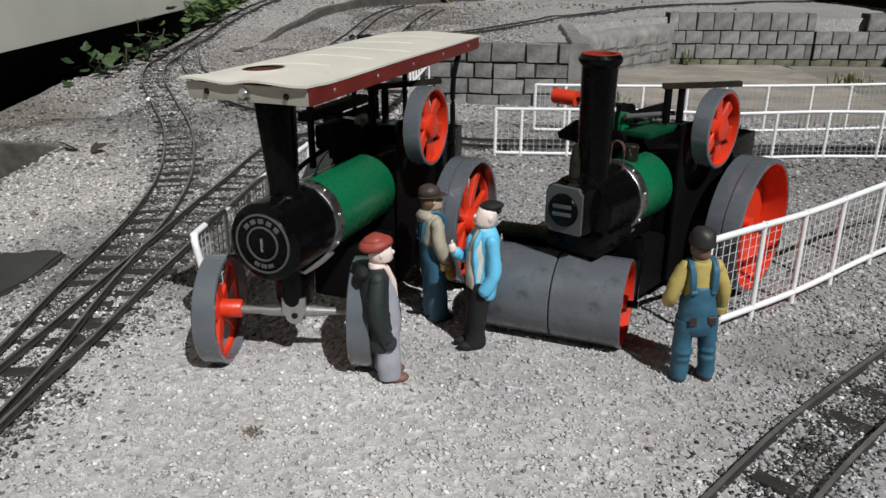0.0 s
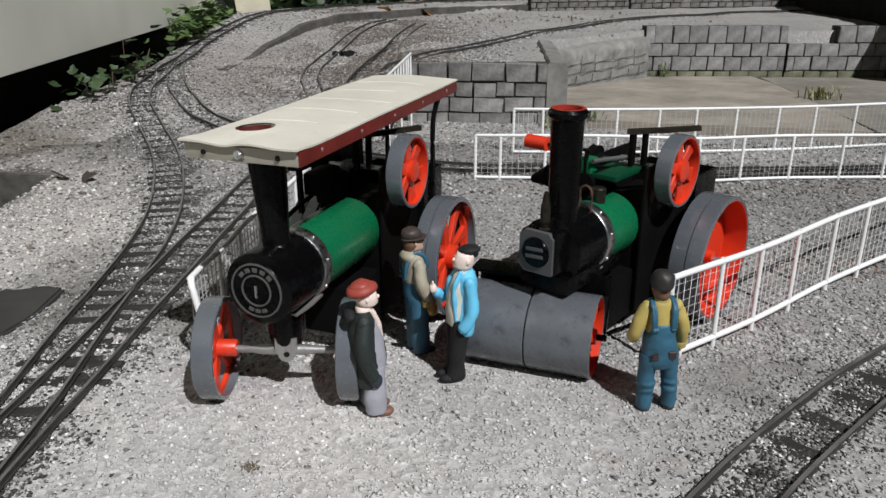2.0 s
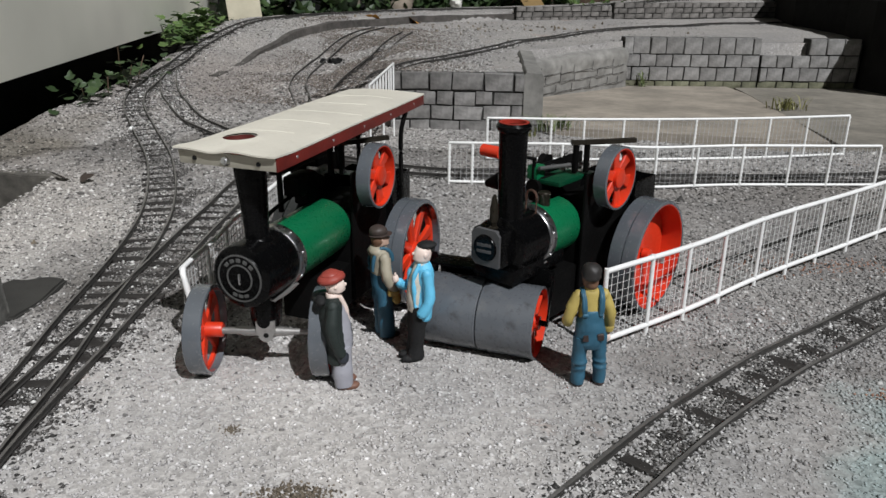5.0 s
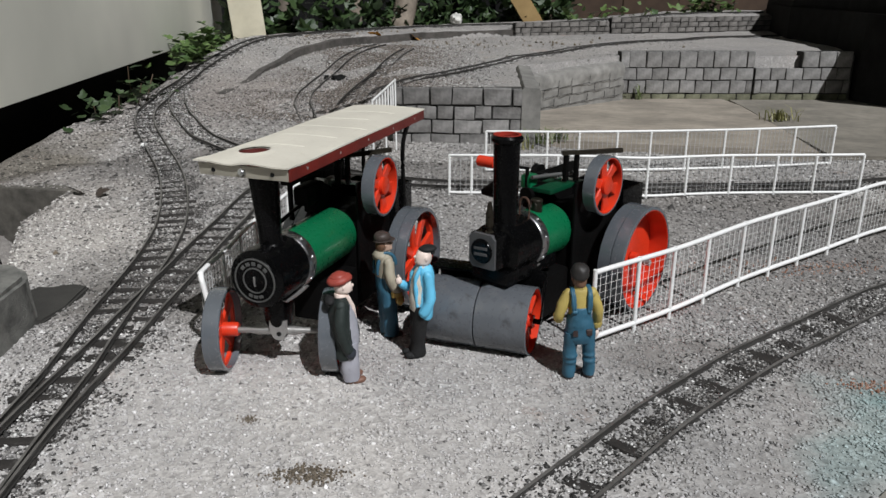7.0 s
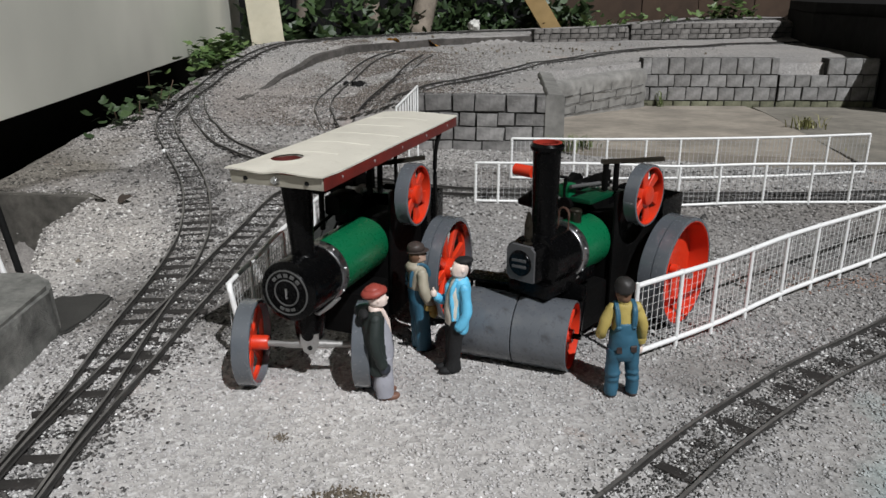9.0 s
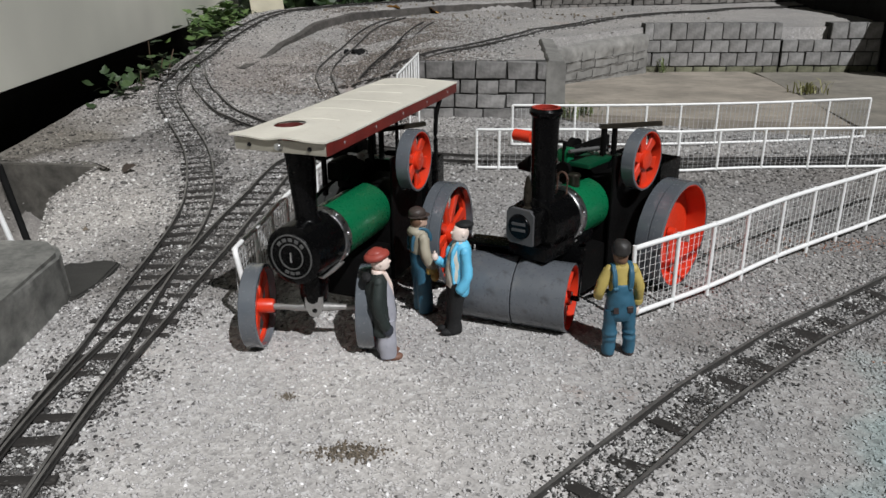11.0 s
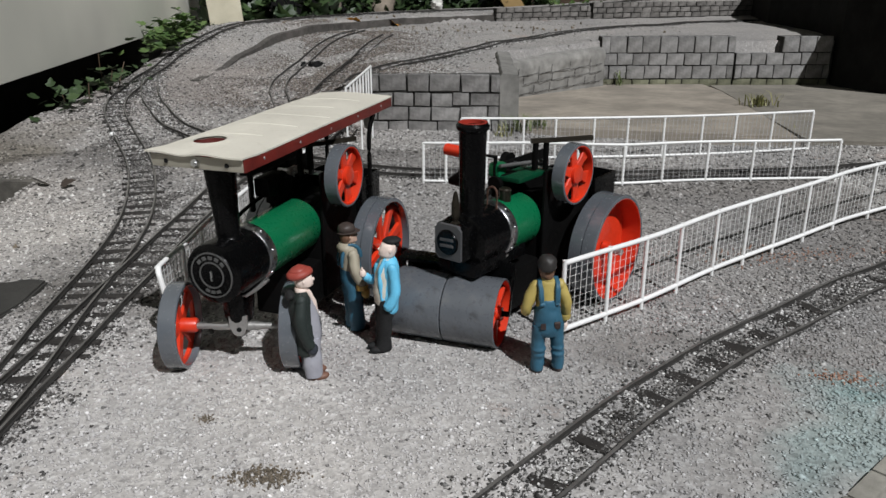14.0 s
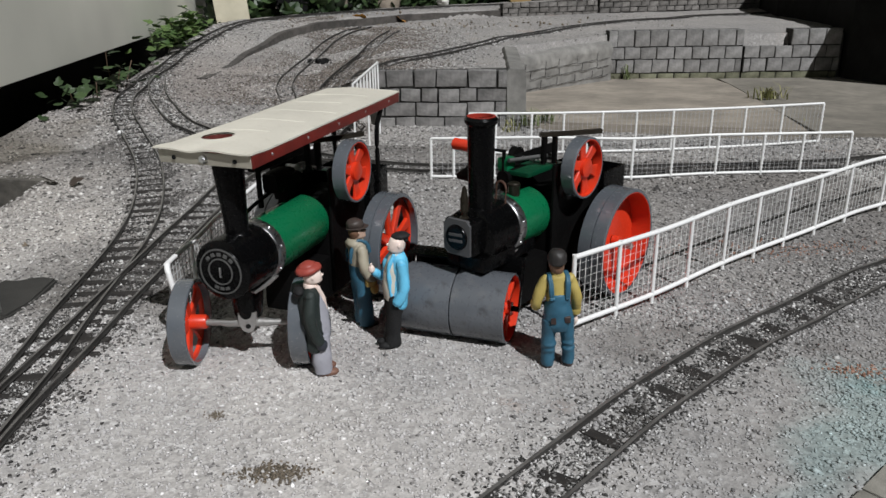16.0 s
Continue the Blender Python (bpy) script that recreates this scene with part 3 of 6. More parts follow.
def return_wall():
    """The wall's end turns back to the rendered wall, its worn coping seen from above."""
    a, b = Vector((0.274, 1.472, 0)), Vector((0.305, 1.93, 0))
    d = (b - a).normalized()
    side = Vector((d.y, -d.x, 0))
    prof = [(-0.024, -0.06), (0.013, -0.06), (0.0132, 0.072), (0.01, 0.08), (-0.02, 0.083), (-0.025, 0.077)]
    bm = bmesh.new()
    rows = []
    for k in range(41):
        p = a + (b - a) * k / 40
        row = []
        for u, z in prof:
            v = p + side * u + Vector((0, 0, z))
            row.append(bm.verts.new(v + Vector((1, 0.6, 0.8)) * (0.0025 * noise.noise(v * 22) + 0.0006 * noise.noise(v * 90))))
        rows.append(row)
    n = len(prof)
    for p, q in zip(rows, rows[1:]):
        for k in range(n):
            bm.faces.new((p[k], p[(k + 1) % n], q[(k + 1) % n], q[k]))
    bm.faces.new(rows[0][::-1])
    bm.faces.new(rows[-1])
    single("return_wall", bm, M_CONC_DARK, "weathered concrete return wall with a worn coping", "wall", kind="structure", smooth=50)


return_wall()


def slab(pts, z, label, thick=0.05, tilt=0.0, mat=None):
    bm = bmesh.new()
    low = [bm.verts.new((x, y, z - thick + tilt * (y - 1.5))) for x, y in pts]
    top = [bm.verts.new((x, y, z + tilt * (y - 1.5))) for x, y in pts]
    bm.faces.new(top)
    bm.faces.new(low[::-1])
    for k in range(len(pts)):
        bm.faces.new((low[k], low[(k + 1) % len(pts)], top[(k + 1) % len(pts)], top[k]))
    bmesh.ops.bevel(bm, geom=[e for e in bm.edges if e.verts[0] in top and e.verts[1] in top], offset=0.006, segments=2, affect="EDGES")
    ob = single("concrete_slab", bm, mat or M_CONCRETE, label, "paving", group="paving slabs", kind="structure", smooth=0)
    return ob


slab([(0.29, 1.45), (0.40, 1.41), (0.60, 1.35), (0.79, 1.285), (0.85, 1.60), (0.94, 2.09), (0.962, 2.30), (0.66, 2.30), (0.29, 1.93), (0.285, 1.56)], -0.022, "sunlit beige concrete paving slab", tilt=-0.041)
slab([(0.797, 1.285), (1.3, 1.16), (2.2, 0.94), (2.4, 2.3), (0.975, 2.30), (0.95, 2.09), (0.858, 1.60)], -0.026, "grey concrete slab, cracked along its edge", tilt=-0.04, mat=M_SLAB_GREY)


# ---- raised rim with low brick facing ----
M_CAUSEWAY = stone_material("dark_brown_render", (0.04, 0.036, 0.033), (0.1, 0.091, 0.084), 35, 0.003, 0)


def rim_facing():
    line = curve_through([(x, y, 0) for y, x in RIM[:9]], 0.03)
    bm = bmesh.new()
    rows = []
    for k, p in enumerate(line):
        d = (line[min(k + 1, len(line) - 1)] - line[max(k - 1, 0)]).normalized()
        back = Vector((-d.y, d.x, 0))
        z = ground_z(p.x + 0.03, p.y - 0.01)
        h = 0.001 + 0.023 * sm(1.95, 2.5, p.y) + 0.003 * noise.noise(p * 12)
        rows.append([bm.verts.new(q) for q in (p + Vector((0, 0, z - 0.03)), p + back * 0.002 + Vector((0, 0, z + h)), p + back * 0.022 + Vector((0, 0, z + h + 0.001)), p + back * 0.03 + Vector((0, 0, z - 0.03)))])
    for p, q in zip(rows, rows[1:]):
        for j in range(3):
            bm.faces.new((p[j], q[j], q[j + 1], p[j + 1]))
    single("causeway_face", bm, M_CAUSEWAY, "low grey concrete face of the raised causeway", "kerb", kind="structure")


rim_facing()
block_wall((0.39, 3.145), (0.80, 3.265), 0.074, (0.02, 0.021, 0.021), 0.04, depth=0.03, label="low far kerb of small grey bricks", name="brick_kerb", mat=M_KERB)
block_wall((0.81, 3.27), (1.75, 3.55), 0.085, (0.021, 0.022, 0.022), 0.045, depth=0.03, label="low far kerb of worn grey bricks", name="brick_kerb", mat=M_KERB)


# ---- white wire fences ----
def fence(pts, z0, height, pitch, label, wires=True, rail_r=0.002, r=0.0004, mesh=None, level=None, thick_end=False, beads=False, cross=0.8, grow=0.0):
    """Rails, posts and mesh along the line; grow: by what share each bay is longer than the last."""
    t = thing("wire_fence", label, "fence", group="white model fences")
    line = curve_through([(x, y, 0) for x, y in pts], 0.006)
    base = [Vector((p.x, p.y, level if level is not None else ground_z(p.x, p.y) + z0)) for p in line]
    for k in range(30):
        base = [base[0]] + [Vector((b.x, b.y, (a.z + b.z + c.z) / 3)) for a, b, c in zip(base, base[1:], base[2:])] + [base[-1]]
    up = Vector((0, 0, 1))
    for h, nm in ((0.0, "bottom_rail"), (height, "top_rail")):
        bm = bmesh.new()
        sweep(bm, [p + up * h for p in base[::2] + [base[-1]]], ring_prof(rail_r))
        part(nm, bm, M_WHITE, t, smooth=60)
    run, posts = 0.0, [base[0]]
    for a, b in zip(base, base[1:]):
        run += (b - a).length
        if run >= pitch:
            run -= pitch
            pitch = pitch * (1 + grow)
            posts.append(b)
    if (posts[-1] - base[-1]).length > pitch * 0.4:
        posts.append(base[-1])
    for k, p in enumerate(posts):
        bm = bmesh.new()
        foot = Vector((p.x, p.y, ground_z(p.x, p.y) - 0.004 if level is None or k % 4 == 0 else level))
        if thick_end and k == 0:
            head_at = p + up * height
            sweep(bm, curve_through([foot + Vector((0.012, -0.004, 0)), foot + Vector((0.008, -0.004, height * 0.5)), head_at + Vector((0.003, -0.004, -0.008)), head_at + Vector((0.0015, -0.002, -0.002)), head_at + Vector((0.0, 0.004, 0.0))], 0.002), ring_prof(rail_r * 1.15))
        else:
            if beads:
                tall = (p.z + height) - foot.z
                lathe(bm, [(rail_r * (1.25 if j % 2 else 0.8), tall * j / 22) for j in range(23)], Matrix.Translation(foot), 8)
            else:
                cyl(bm, foot, p + up * (height + rail_r), rail_r * 0.85, n=8)
        part("post", bm, M_WHITE, t, smooth=60)
    if wires:
        bm = bmesh.new()
        for k, p in enumerate(base):
            box(bm, p + up * height / 2, (2 * r, 2 * r, height))
        q = r * cross
        for j in range(1, 9):
            sweep(bm, [p + up * (height * j / 9) for p in base[::3] + [base[-1]]], [(-q, -q), (q, -q), (q, q), (-q, q)])
        tagged(part("wire_mesh", bm, mesh or M_MESH, t, "fine square grey wire mesh", smooth=0), kind="stuff")
    return t


fence([(0.203, 0.456), (0.245, 0.484), (0.289, 0.517), (0.372, 0.584), (0.455, 0.647), (0.546, 0.712), (0.612, 0.754), (0.8, 0.86), (1.0, 0.95)], 0.008, 0.0575, 0.0475, "white wire model fence with square mesh, curving along the yard", r=0.0002, rail_r=0.0022, cross=0.45, grow=0.042)
fence([(0.672, 0.938), (0.55, 0.934), (0.425, 0.926), (0.342, 0.918), (0.2, 0.928), (0.093, 0.943)], 0.003, 0.0535, 0.061, "white wire model fence before the yard track", r=0.00026, mesh=M_MESH_DARK, beads=True, cross=0.4)
fence([(0.722, 1.124), (0.58, 1.096), (0.44, 1.08), (0.29, 1.073), (0.152, 1.077)], 0.003, 0.061, 0.0665, "white wire model fence behind the yard track", r=0.00028, mesh=M_MESH_DARK, beads=True, cross=0.35, level=0.003, grow=-0.032)
fence([(-0.110, 0.452), (-0.108, 0.483), (-0.104, 0.518), (-0.101, 0.573), (-0.09, 0.66), (-0.077, 0.747), (-0.065, 0.795), (-0.05, 0.86)], 0.006, 0.06, 0.047, "white wire model fence beside the branch track", mesh=M_MESH_DARK, r=0.0003, thick_end=True)
fence([(-0.028, 1.12), (-0.018, 1.26), (-0.0075, 1.41)], 0.003, 0.055, 0.036, "short white wire fence by the upper track", wires=False, level=0.05)


# ---- dirty ballast along the tracks ----
def dark_chips():
    m = material("sooty_ballast", (0.2, 0.19, 0.18), 0.9)
    n, l, bs = nodes_of(m)
    g = n.new("ShaderNodeNewGeometry")
    l.new(ramp(m, g.outputs["Random Per Island"], [(0.0, (0.02, 0.019, 0.018)), (0.42, (0.085, 0.082, 0.079)), (0.72, (0.26, 0.252, 0.244)), (0.9, (0.55, 0.54, 0.525)), (1.0, (0.75, 0.74, 0.72))]), bs.inputs["Base Color"])
    rng = np.random.default_rng(9)
    places, sizes = [], []
    for line, dens, spread in TRACK_LINES:
        for p, q in zip(line, line[1:]):
            d = (q - p).normalized()
            side = Vector((d.y, -d.x, 0))
            for _ in range(int(dens * (q - p).length / 0.012)):
                w = rng.normal(0, spread)
                c = p + (q - p) * rng.random() + side * w
                places.append((c.x, c.y, ground_z(c.x, c.y) + (0.0012 if abs(w) < GAUGE / 2 - 0.002 else 0.0004)))
                sizes.append((rng.gamma(6, 0.00018) + 0.0004) * (1.0 + 0.5 * sm(0.6, 1.5, c.y)))
    strew("ballast", "sooty grey track ballast strewn round the sleepers", "ballast", places, np.array(sizes), rng.uniform(0.5, 1.0, len(sizes)), m, rng)


dark_chips()


def track_dirt():
    """Dark oily crumbs between and beside the rails of the front track and of the junction."""
    m = material("oily_crumbs", (0.06, 0.055, 0.05), 0.9)
    n, l, bs = nodes_of(m)
    g = n.new("ShaderNodeNewGeometry")
    l.new(ramp(m, g.outputs["Random Per Island"], [(0.0, (0.018, 0.016, 0.015)), (0.6, (0.085, 0.078, 0.073)), (1.0, (0.24, 0.23, 0.22))]), bs.inputs["Base Color"])
    rng = np.random.default_rng(77)
    junction = [(-0.184, 0.2), (-0.192, 0.3), (-0.196, 0.41), (-0.2, 0.52), (-0.21, 0.65), (-0.225, 0.8), (-0.27, 0.95), (-0.34, 1.06), (-0.41, 1.19)]
    for line, count, wide, keep in ((FRONT_LINE[1:], 3600, 0.0075, -0.12), (junction, 8000, 0.019, 0.02)):
        xyz = []
        while len(xyz) < count:
            k = rng.integers(0, len(line) - 1)
            (ax, ay), (bx, by) = line[k], line[k + 1]
            u, w = rng.random(), rng.normal(0, wide) if rng.random() < 0.86 else rng.normal(0, wide + 0.018)
            d = math.hypot(bx - ax, by - ay)
            if rng.random() > d / 0.16:
                continue
            x, y = ax + (bx - ax) * u + w * (by - ay) / d, ay + (by - ay) * u - w * (bx - ax) / d
            if noise.noise((x * 22, y * 22, 9)) < (keep if abs(w) < wide * 2 else 0.22):
                continue
            xyz.append((x, y, ground_z(x, y) + 0.0009))
        strew("track_dirt", "dark oily crumbs between the sleepers of the track", "dirt", xyz, 0.0006 + rng.gamma(5, 0.00018, len(xyz)), rng.uniform(0.5, 1.0, len(xyz)), m, rng)


track_dirt()


def old_soil():
    """Brown sooty crumbs trodden in round the old sidings."""
    m = material("brown_soil_crumbs", (0.1, 0.08, 0.065), 0.95)
    n, l, bs = nodes_of(m)
    g = n.new("ShaderNodeNewGeometry")
    l.new(ramp(m, g.outputs["Random Per Island"], [(0.0, (0.035, 0.028, 0.023)), (0.6, (0.12, 0.098, 0.083)), (1.0, (0.3, 0.26, 0.23))]), bs.inputs["Base Color"])
    rng = np.random.default_rng(12)
    xyz, k = [], 0
    while len(xyz) < 27000:
        x, y = rng.normal(-0.13, 0.11), rng.uniform(1.4, 2.75)
        if y < 1.5 and x > -0.03 or noise.noise((x * 6, y * 5, 3)) < -0.15:
            continue
        xyz.append((x, y, ground_z(x, y) + 0.0006))
    strew("soil_crumbs", "brown sooty crumbs trodden in round the sidings", "soil", xyz, 0.0024 * (0.3 + rng.gamma(5, 0.13, len(xyz))), rng.uniform(0.5, 1.0, len(xyz)), m, rng)


old_soil()


# ---- wheels ----
X_AXIS = Matrix.Rotation(radians(90), 4, "Y")


def tyre(name, r, w, parent, at, thick=0.1, groove=False, mat=None, label=""):
    """A wheel's grey rim, turned round x; w wide, centred at the local place at."""
    bm = bmesh.new()
    ri = r * (1 - thick)
    h = w / 2
    prof = [(ri, -h), (r - 0.0006, -h), (r, -h + 0.0006)]
    if groove:
        prof += [(r, -0.0006), (r - 0.0012, -0.0004), (r - 0.0012, 0.0004), (r, 0.0006)]
    prof += [(r, h - 0.0006), (r - 0.0006, h), (ri, h)]
    lathe(bm, prof, X_AXIS, 64, closed=True)
    ob = part(name, bm, mat or M_GREY, parent, label)
    ob.matrix_local = at
    return ob


def spoke(parent, r0, r1, a, width, thick, mat=None, x=0.0, flare=1.25):
    bm = bmesh.new()
    vs = []
    for (r, w) in ((r0, width), ((r0 + r1) / 2, width * 0.85), (r1, width * flare)):
        vs.append([bm.verts.new((x + dx, s * w / 2, r)) for s, dx in ((-1, -thick / 2), (1, -thick / 2), (1, thick / 2), (-1, thick / 2))])
    for p, q in zip(vs, vs[1:]):
        for k in range(4):
            bm.faces.new((p[k], p[(k + 1) % 4], q[(k + 1) % 4], q[k]))
    bm.faces.new(vs[0])
    bm.faces.new(vs[-1])
    bmesh.ops.bevel(bm, geom=bm.edges[:], offset=thick * 0.25, segments=1, affect="EDGES")
    bmesh.ops.transform(bm, matrix=Matrix.Rotation(a, 4, "X"), verts=bm.verts)
    part("spoke", bm, mat or M_RED, parent)


def wheel(name, parent, at, r, w, spokes, groove=False, thick=0.09, hub=0.2, hub_w=1.0, sw=0.16, disc=False, label="", inner=0.0, deep=True):
    ob = tyre(name, r, w, parent, at, thick, groove, label=label)
    ri = r * (1 - thick)
    bm = bmesh.new()
    if deep:
        lathe(bm, [(ri - r * 0.05, max(-w * 0.3 + inner, -w * 0.46)), (ri + 0.0003, -w * 0.42), (ri + 0.0003, w * 0.485), (ri - 0.0008, w * 0.485), (ri - r * 0.04, w * 0.2 + inner)], X_AXIS, 64, closed=True)
    else:
        lathe(bm, [(ri + 0.0002, inner - w * 0.16), (ri + 0.0002, inner + w * 0.14), (ri - r * 0.07, inner + w * 0.1), (ri - r * 0.08, inner - w * 0.1)], X_AXIS, 64, closed=True)
    part("rim", bm, M_RED, ob)
    bm = bmesh.new()
    hw = w * hub_w / 2
    out = -min(hw, w * 0.45)
    lathe(bm, [(r * hub * 0.7, out), (r * hub, out * 0.7), (r * hub, hw * 0.9), (r * hub * 0.85, hw), (r * 0.06, hw), (r * 0.05, hw * 1.04)], X_AXIS, 24)
    part("hub", bm, M_RED, ob)
    if disc:
        bm = bmesh.new()
        lathe(bm, [(r * hub * 0.8, inner - w * 0.06), (ri, inner - w * 0.1), (ri, inner + w * 0.02), (r * 0.75, inner + w * 0.05), (r * hub * 0.8, inner + w * 0.12)], X_AXIS, 48, closed=True)
        part("web", bm, M_RED, ob)
    for k in range(spokes):
        spoke(ob, r * hub * 0.8, ri - r * 0.04, 2 * math.pi * k / spokes + 0.2, r * sw, w * 0.22, x=inner)
    return ob


# ---- steam engines, body parts shared by both ----
def steam_body(t, ax, band, fire, zc=0.08, wide=0.0095, valve=True, fly=(0.0385, 0.1215)):
    """Boiler band, green boiler, firebox, crank gear, flywheel, tender and hind wheels; y runs back from the chimney."""
    rb = 0.0222
    along = Matrix.Rotation(radians(-90), 4, "X")
    at = lambda y: Matrix.Translation((0, y, zc)) @ along
    bm = bmesh.new()
    lathe(bm, [(rb + 0.0008, 0), (rb + 0.0012, 0.0006), (rb + 0.0012, wide - 0.0006), (rb + 0.0008, wide), (rb - 0.002, wide), (rb - 0.002, 0)], at(band), 48, closed=True)
    strap = part("boiler_band", bm, M_STEEL, t, "bright steel band with rivets")
    for a in (35, 75, 120):
        bm = bmesh.new()
        d = Vector((math.sin(radians(a)), 0, math.cos(radians(a))))
        ball(bm, Vector((0, band + wide / 2, zc)) + d * (rb + 0.0012), 0.0013, u=10, v=6)
        part("rivet", bm, M_STEEL, strap)
    bm = bmesh.new()
    sweep(bm, curve_through([(0.0155, band + 0.004, zc - 0.0175), (0.0135, band - 0.008, zc - 0.0205), (0.0105, band - 0.022, zc - 0.022)], 0.003), [(-0.003, -0.0006), (0.003, -0.0006), (0.003, 0.0006), (-0.003, 0.0006)])
    part("saddle_strap", bm, M_DULL, t, "bright strap under the smokebox")
    bm = bmesh.new()
    lathe(bm, [(rb, 0), (rb, fire - band - wide - 0.003), (rb - 0.0015, fire - band - wide)], at(band + wide), 56)
    part("boiler", bm, M_GREEN, t, "glossy green boiler barrel")
    # firebox and side plates
    bm = bmesh.new()
    box(bm, (0, (fire + ax + 0.018) / 2, 0.055), (0.044, ax + 0.018 - fire, 0.076), bev=0.002)
    part("firebox", bm, M_SOOT, t)
    for s in (-1, 1):
        bm = bmesh.new()
        box(bm, (s * 0.0235, (fire + ax) / 2 + 0.004, 0.0715), (0.0022, ax - fire + 0.012, 0.107), bev=0.0008)
        part("side_plate", bm, M_SOOT, t)
    bm = bmesh.new()
    box(bm, (0, fire - 0.012, 0.032), (0.04, 0.058, 0.036), bev=0.003)
    part("burner_tray", bm, M_SOOT, t)
    # tender box behind
    bm = bmesh.new()
    y0, y1, zb, zt = ax + 0.012, ax + 0.052, 0.045, 0.104
    for c, s in (((0, (y0 + y1) / 2, zb), (0.058, y1 - y0, 0.002)), ((-0.0285, (y0 + y1) / 2, (zb + zt) / 2), (0.0018, y1 - y0, zt - zb)), ((0.0285, (y0 + y1) / 2, (zb + zt) / 2), (0.0018, y1 - y0, zt - zb)), ((0, y1, (zb + zt) / 2), (0.058, 0.0018, zt - zb)), ((0, y0, (zb + 0.085) / 2), (0.058, 0.0018, 0.085 - zb))):
        box(bm, c, s, bev=0.0005)
    part("tender", bm, M_BLACK, t)
    # crankshaft, flywheel and drive wheel
    fy, fz = ax - 0.040, fly[1]
    bm = bmesh.new()
    cyl(bm, (-0.034, fy, fz), (fly[0] + 0.0055, fy, fz), 0.0019, n=12)
    part("crankshaft", bm, M_STEEL, t)
    wheel("flywheel", t, Matrix.Translation((fly[0], fy, fz)), 0.0255, 0.0115, 6, hub=0.3, sw=0.36, thick=0.07, inner=0.001, label="grey-rimmed flywheel with red spokes")
    bm = bmesh.new()
    lathe(bm, [(0.003, -0.003), (0.009, -0.003), (0.0085, 0), (0.009, 0.003), (0.003, 0.003)], Matrix.Translation((-0.03, fy, fz)) @ X_AXIS, 28)
    part("pulley", bm, M_SOOT, t)
    # cylinder, valve gear and piping over the boiler
    cy = fire - 0.008
    bm = bmesh.new()
    box(bm, (-0.011, cy, 0.111), (0.013, 0.022, 0.02), bev=0.002)
    cyl(bm, (-0.011, cy - 0.016, 0.114), (-0.011, cy + 0.016, 0.114), 0.0062, n=20)
    part("cylinder", bm, M_SOOT, t)
    bm = bmesh.new()
    cyl(bm, (-0.011, cy + 0.014, 0.115), (-0.008, fy, fz - 0.004), 0.0014, n=8)
    box(bm, (-0.009, fy, fz), (0.004, 0.012, 0.007), bev=0.001)
    part("connecting_rod", bm, M_DULL, t)
    bm = bmesh.new()
    sweep(bm, curve_through([(-0.014, band + 0.006, zc + 0.0185), (-0.015, band + 0.03, zc + 0.026), (-0.016, cy + 0.01, 0.113), (-0.016, fy - 0.005, 0.118), (-0.016, fy + 0.012, 0.119)], 0.002), ring_prof(0.0015))
    part("steam_pipe", bm, M_SOOT, t)
    if valve:
        bm = bmesh.new()
        vy, vz = band + 0.0195, zc + rb
        lathe(bm, [(0.0048, vz - 0.003), (0.0048, vz + 0.0062), (0.0052, vz + 0.0068), (0.0052, vz + 0.0085), (0.0042, vz + 0.0095), (0.0016, vz + 0.0098)], Matrix.Translation((0.003, vy, 0)), 20)
        part("safety_valve", bm, M_BRONZE, t, "tarnished safety valve")
    # raised control bar on two posts
    bm = bmesh.new()
    sweep(bm, [(0.003, fy - 0.0155, 0.1462), (0.022, fy + 0.005, 0.1466), (0.038, fy + 0.025, 0.147)], [(-0.0026, -0.0017), (0.0026, -0.0017), (0.002, 0.0017), (-0.002, 0.0017)])
    part("control_bar", bm, M_BRONZE, t, "dark browned control bar")
    for dx, dy, w in ((0.0055, -0.012, 0.006), (0.0115, -0.005, 0.005)):
        bm = bmesh.new()
        box(bm, (dx, fy + dy, 0.134), (0.0038, w * 0.8, 0.025), bev=0.0012)
        part("control_post", bm, M_SOOT, t)
    # hind axle
    bm = bmesh.new()
    cyl(bm, (-0.066, ax, 0.046), (0.066, ax, 0.046), 0.003, n=12)
    part("rear_axle", bm, M_DULL, t)


def chimney(t, z0, z1, r0, r1, lip):
    bm = bmesh.new()
    p = [(r0 * 1.3, z0 - 0.002), (r0 * 1.25, z0 + 0.001), (r0 * 1.03, z0 + 0.003), (r0, z0 + 0.008), (r1, z1 - 0.0065), (r1 + lip * 0.9, z1 - 0.0042), (r1 + lip, z1 - 0.0034), (r1 + lip, z1 - 0.002), (r1 + lip * 0.35, z1), (r1 * 0.85, z1), (r1 * 0.8, z1 - 0.006), (r1 * 0.7, z1 - 0.03)]
    lathe(bm, p, n=36)
    ob = part("chimney", bm, M_BLACK, t, "glossy black chimney")
    bm = bmesh.new()
    lathe(bm, [(r1 * 0.86, z1 - 0.001), (r1 + lip * 0.2, z1 + 0.0003), (r1 + lip * 0.15, z1 + 0.0007), (r1 * 0.84, z1 + 0.0005), (r1 * 0.8, z1 - 0.012), (r1 * 0.78, z1 - 0.012)], n=36, closed=True)
    part("chimney_lip", bm, M_LIP, ob, "dull red chimney lip")
    return ob


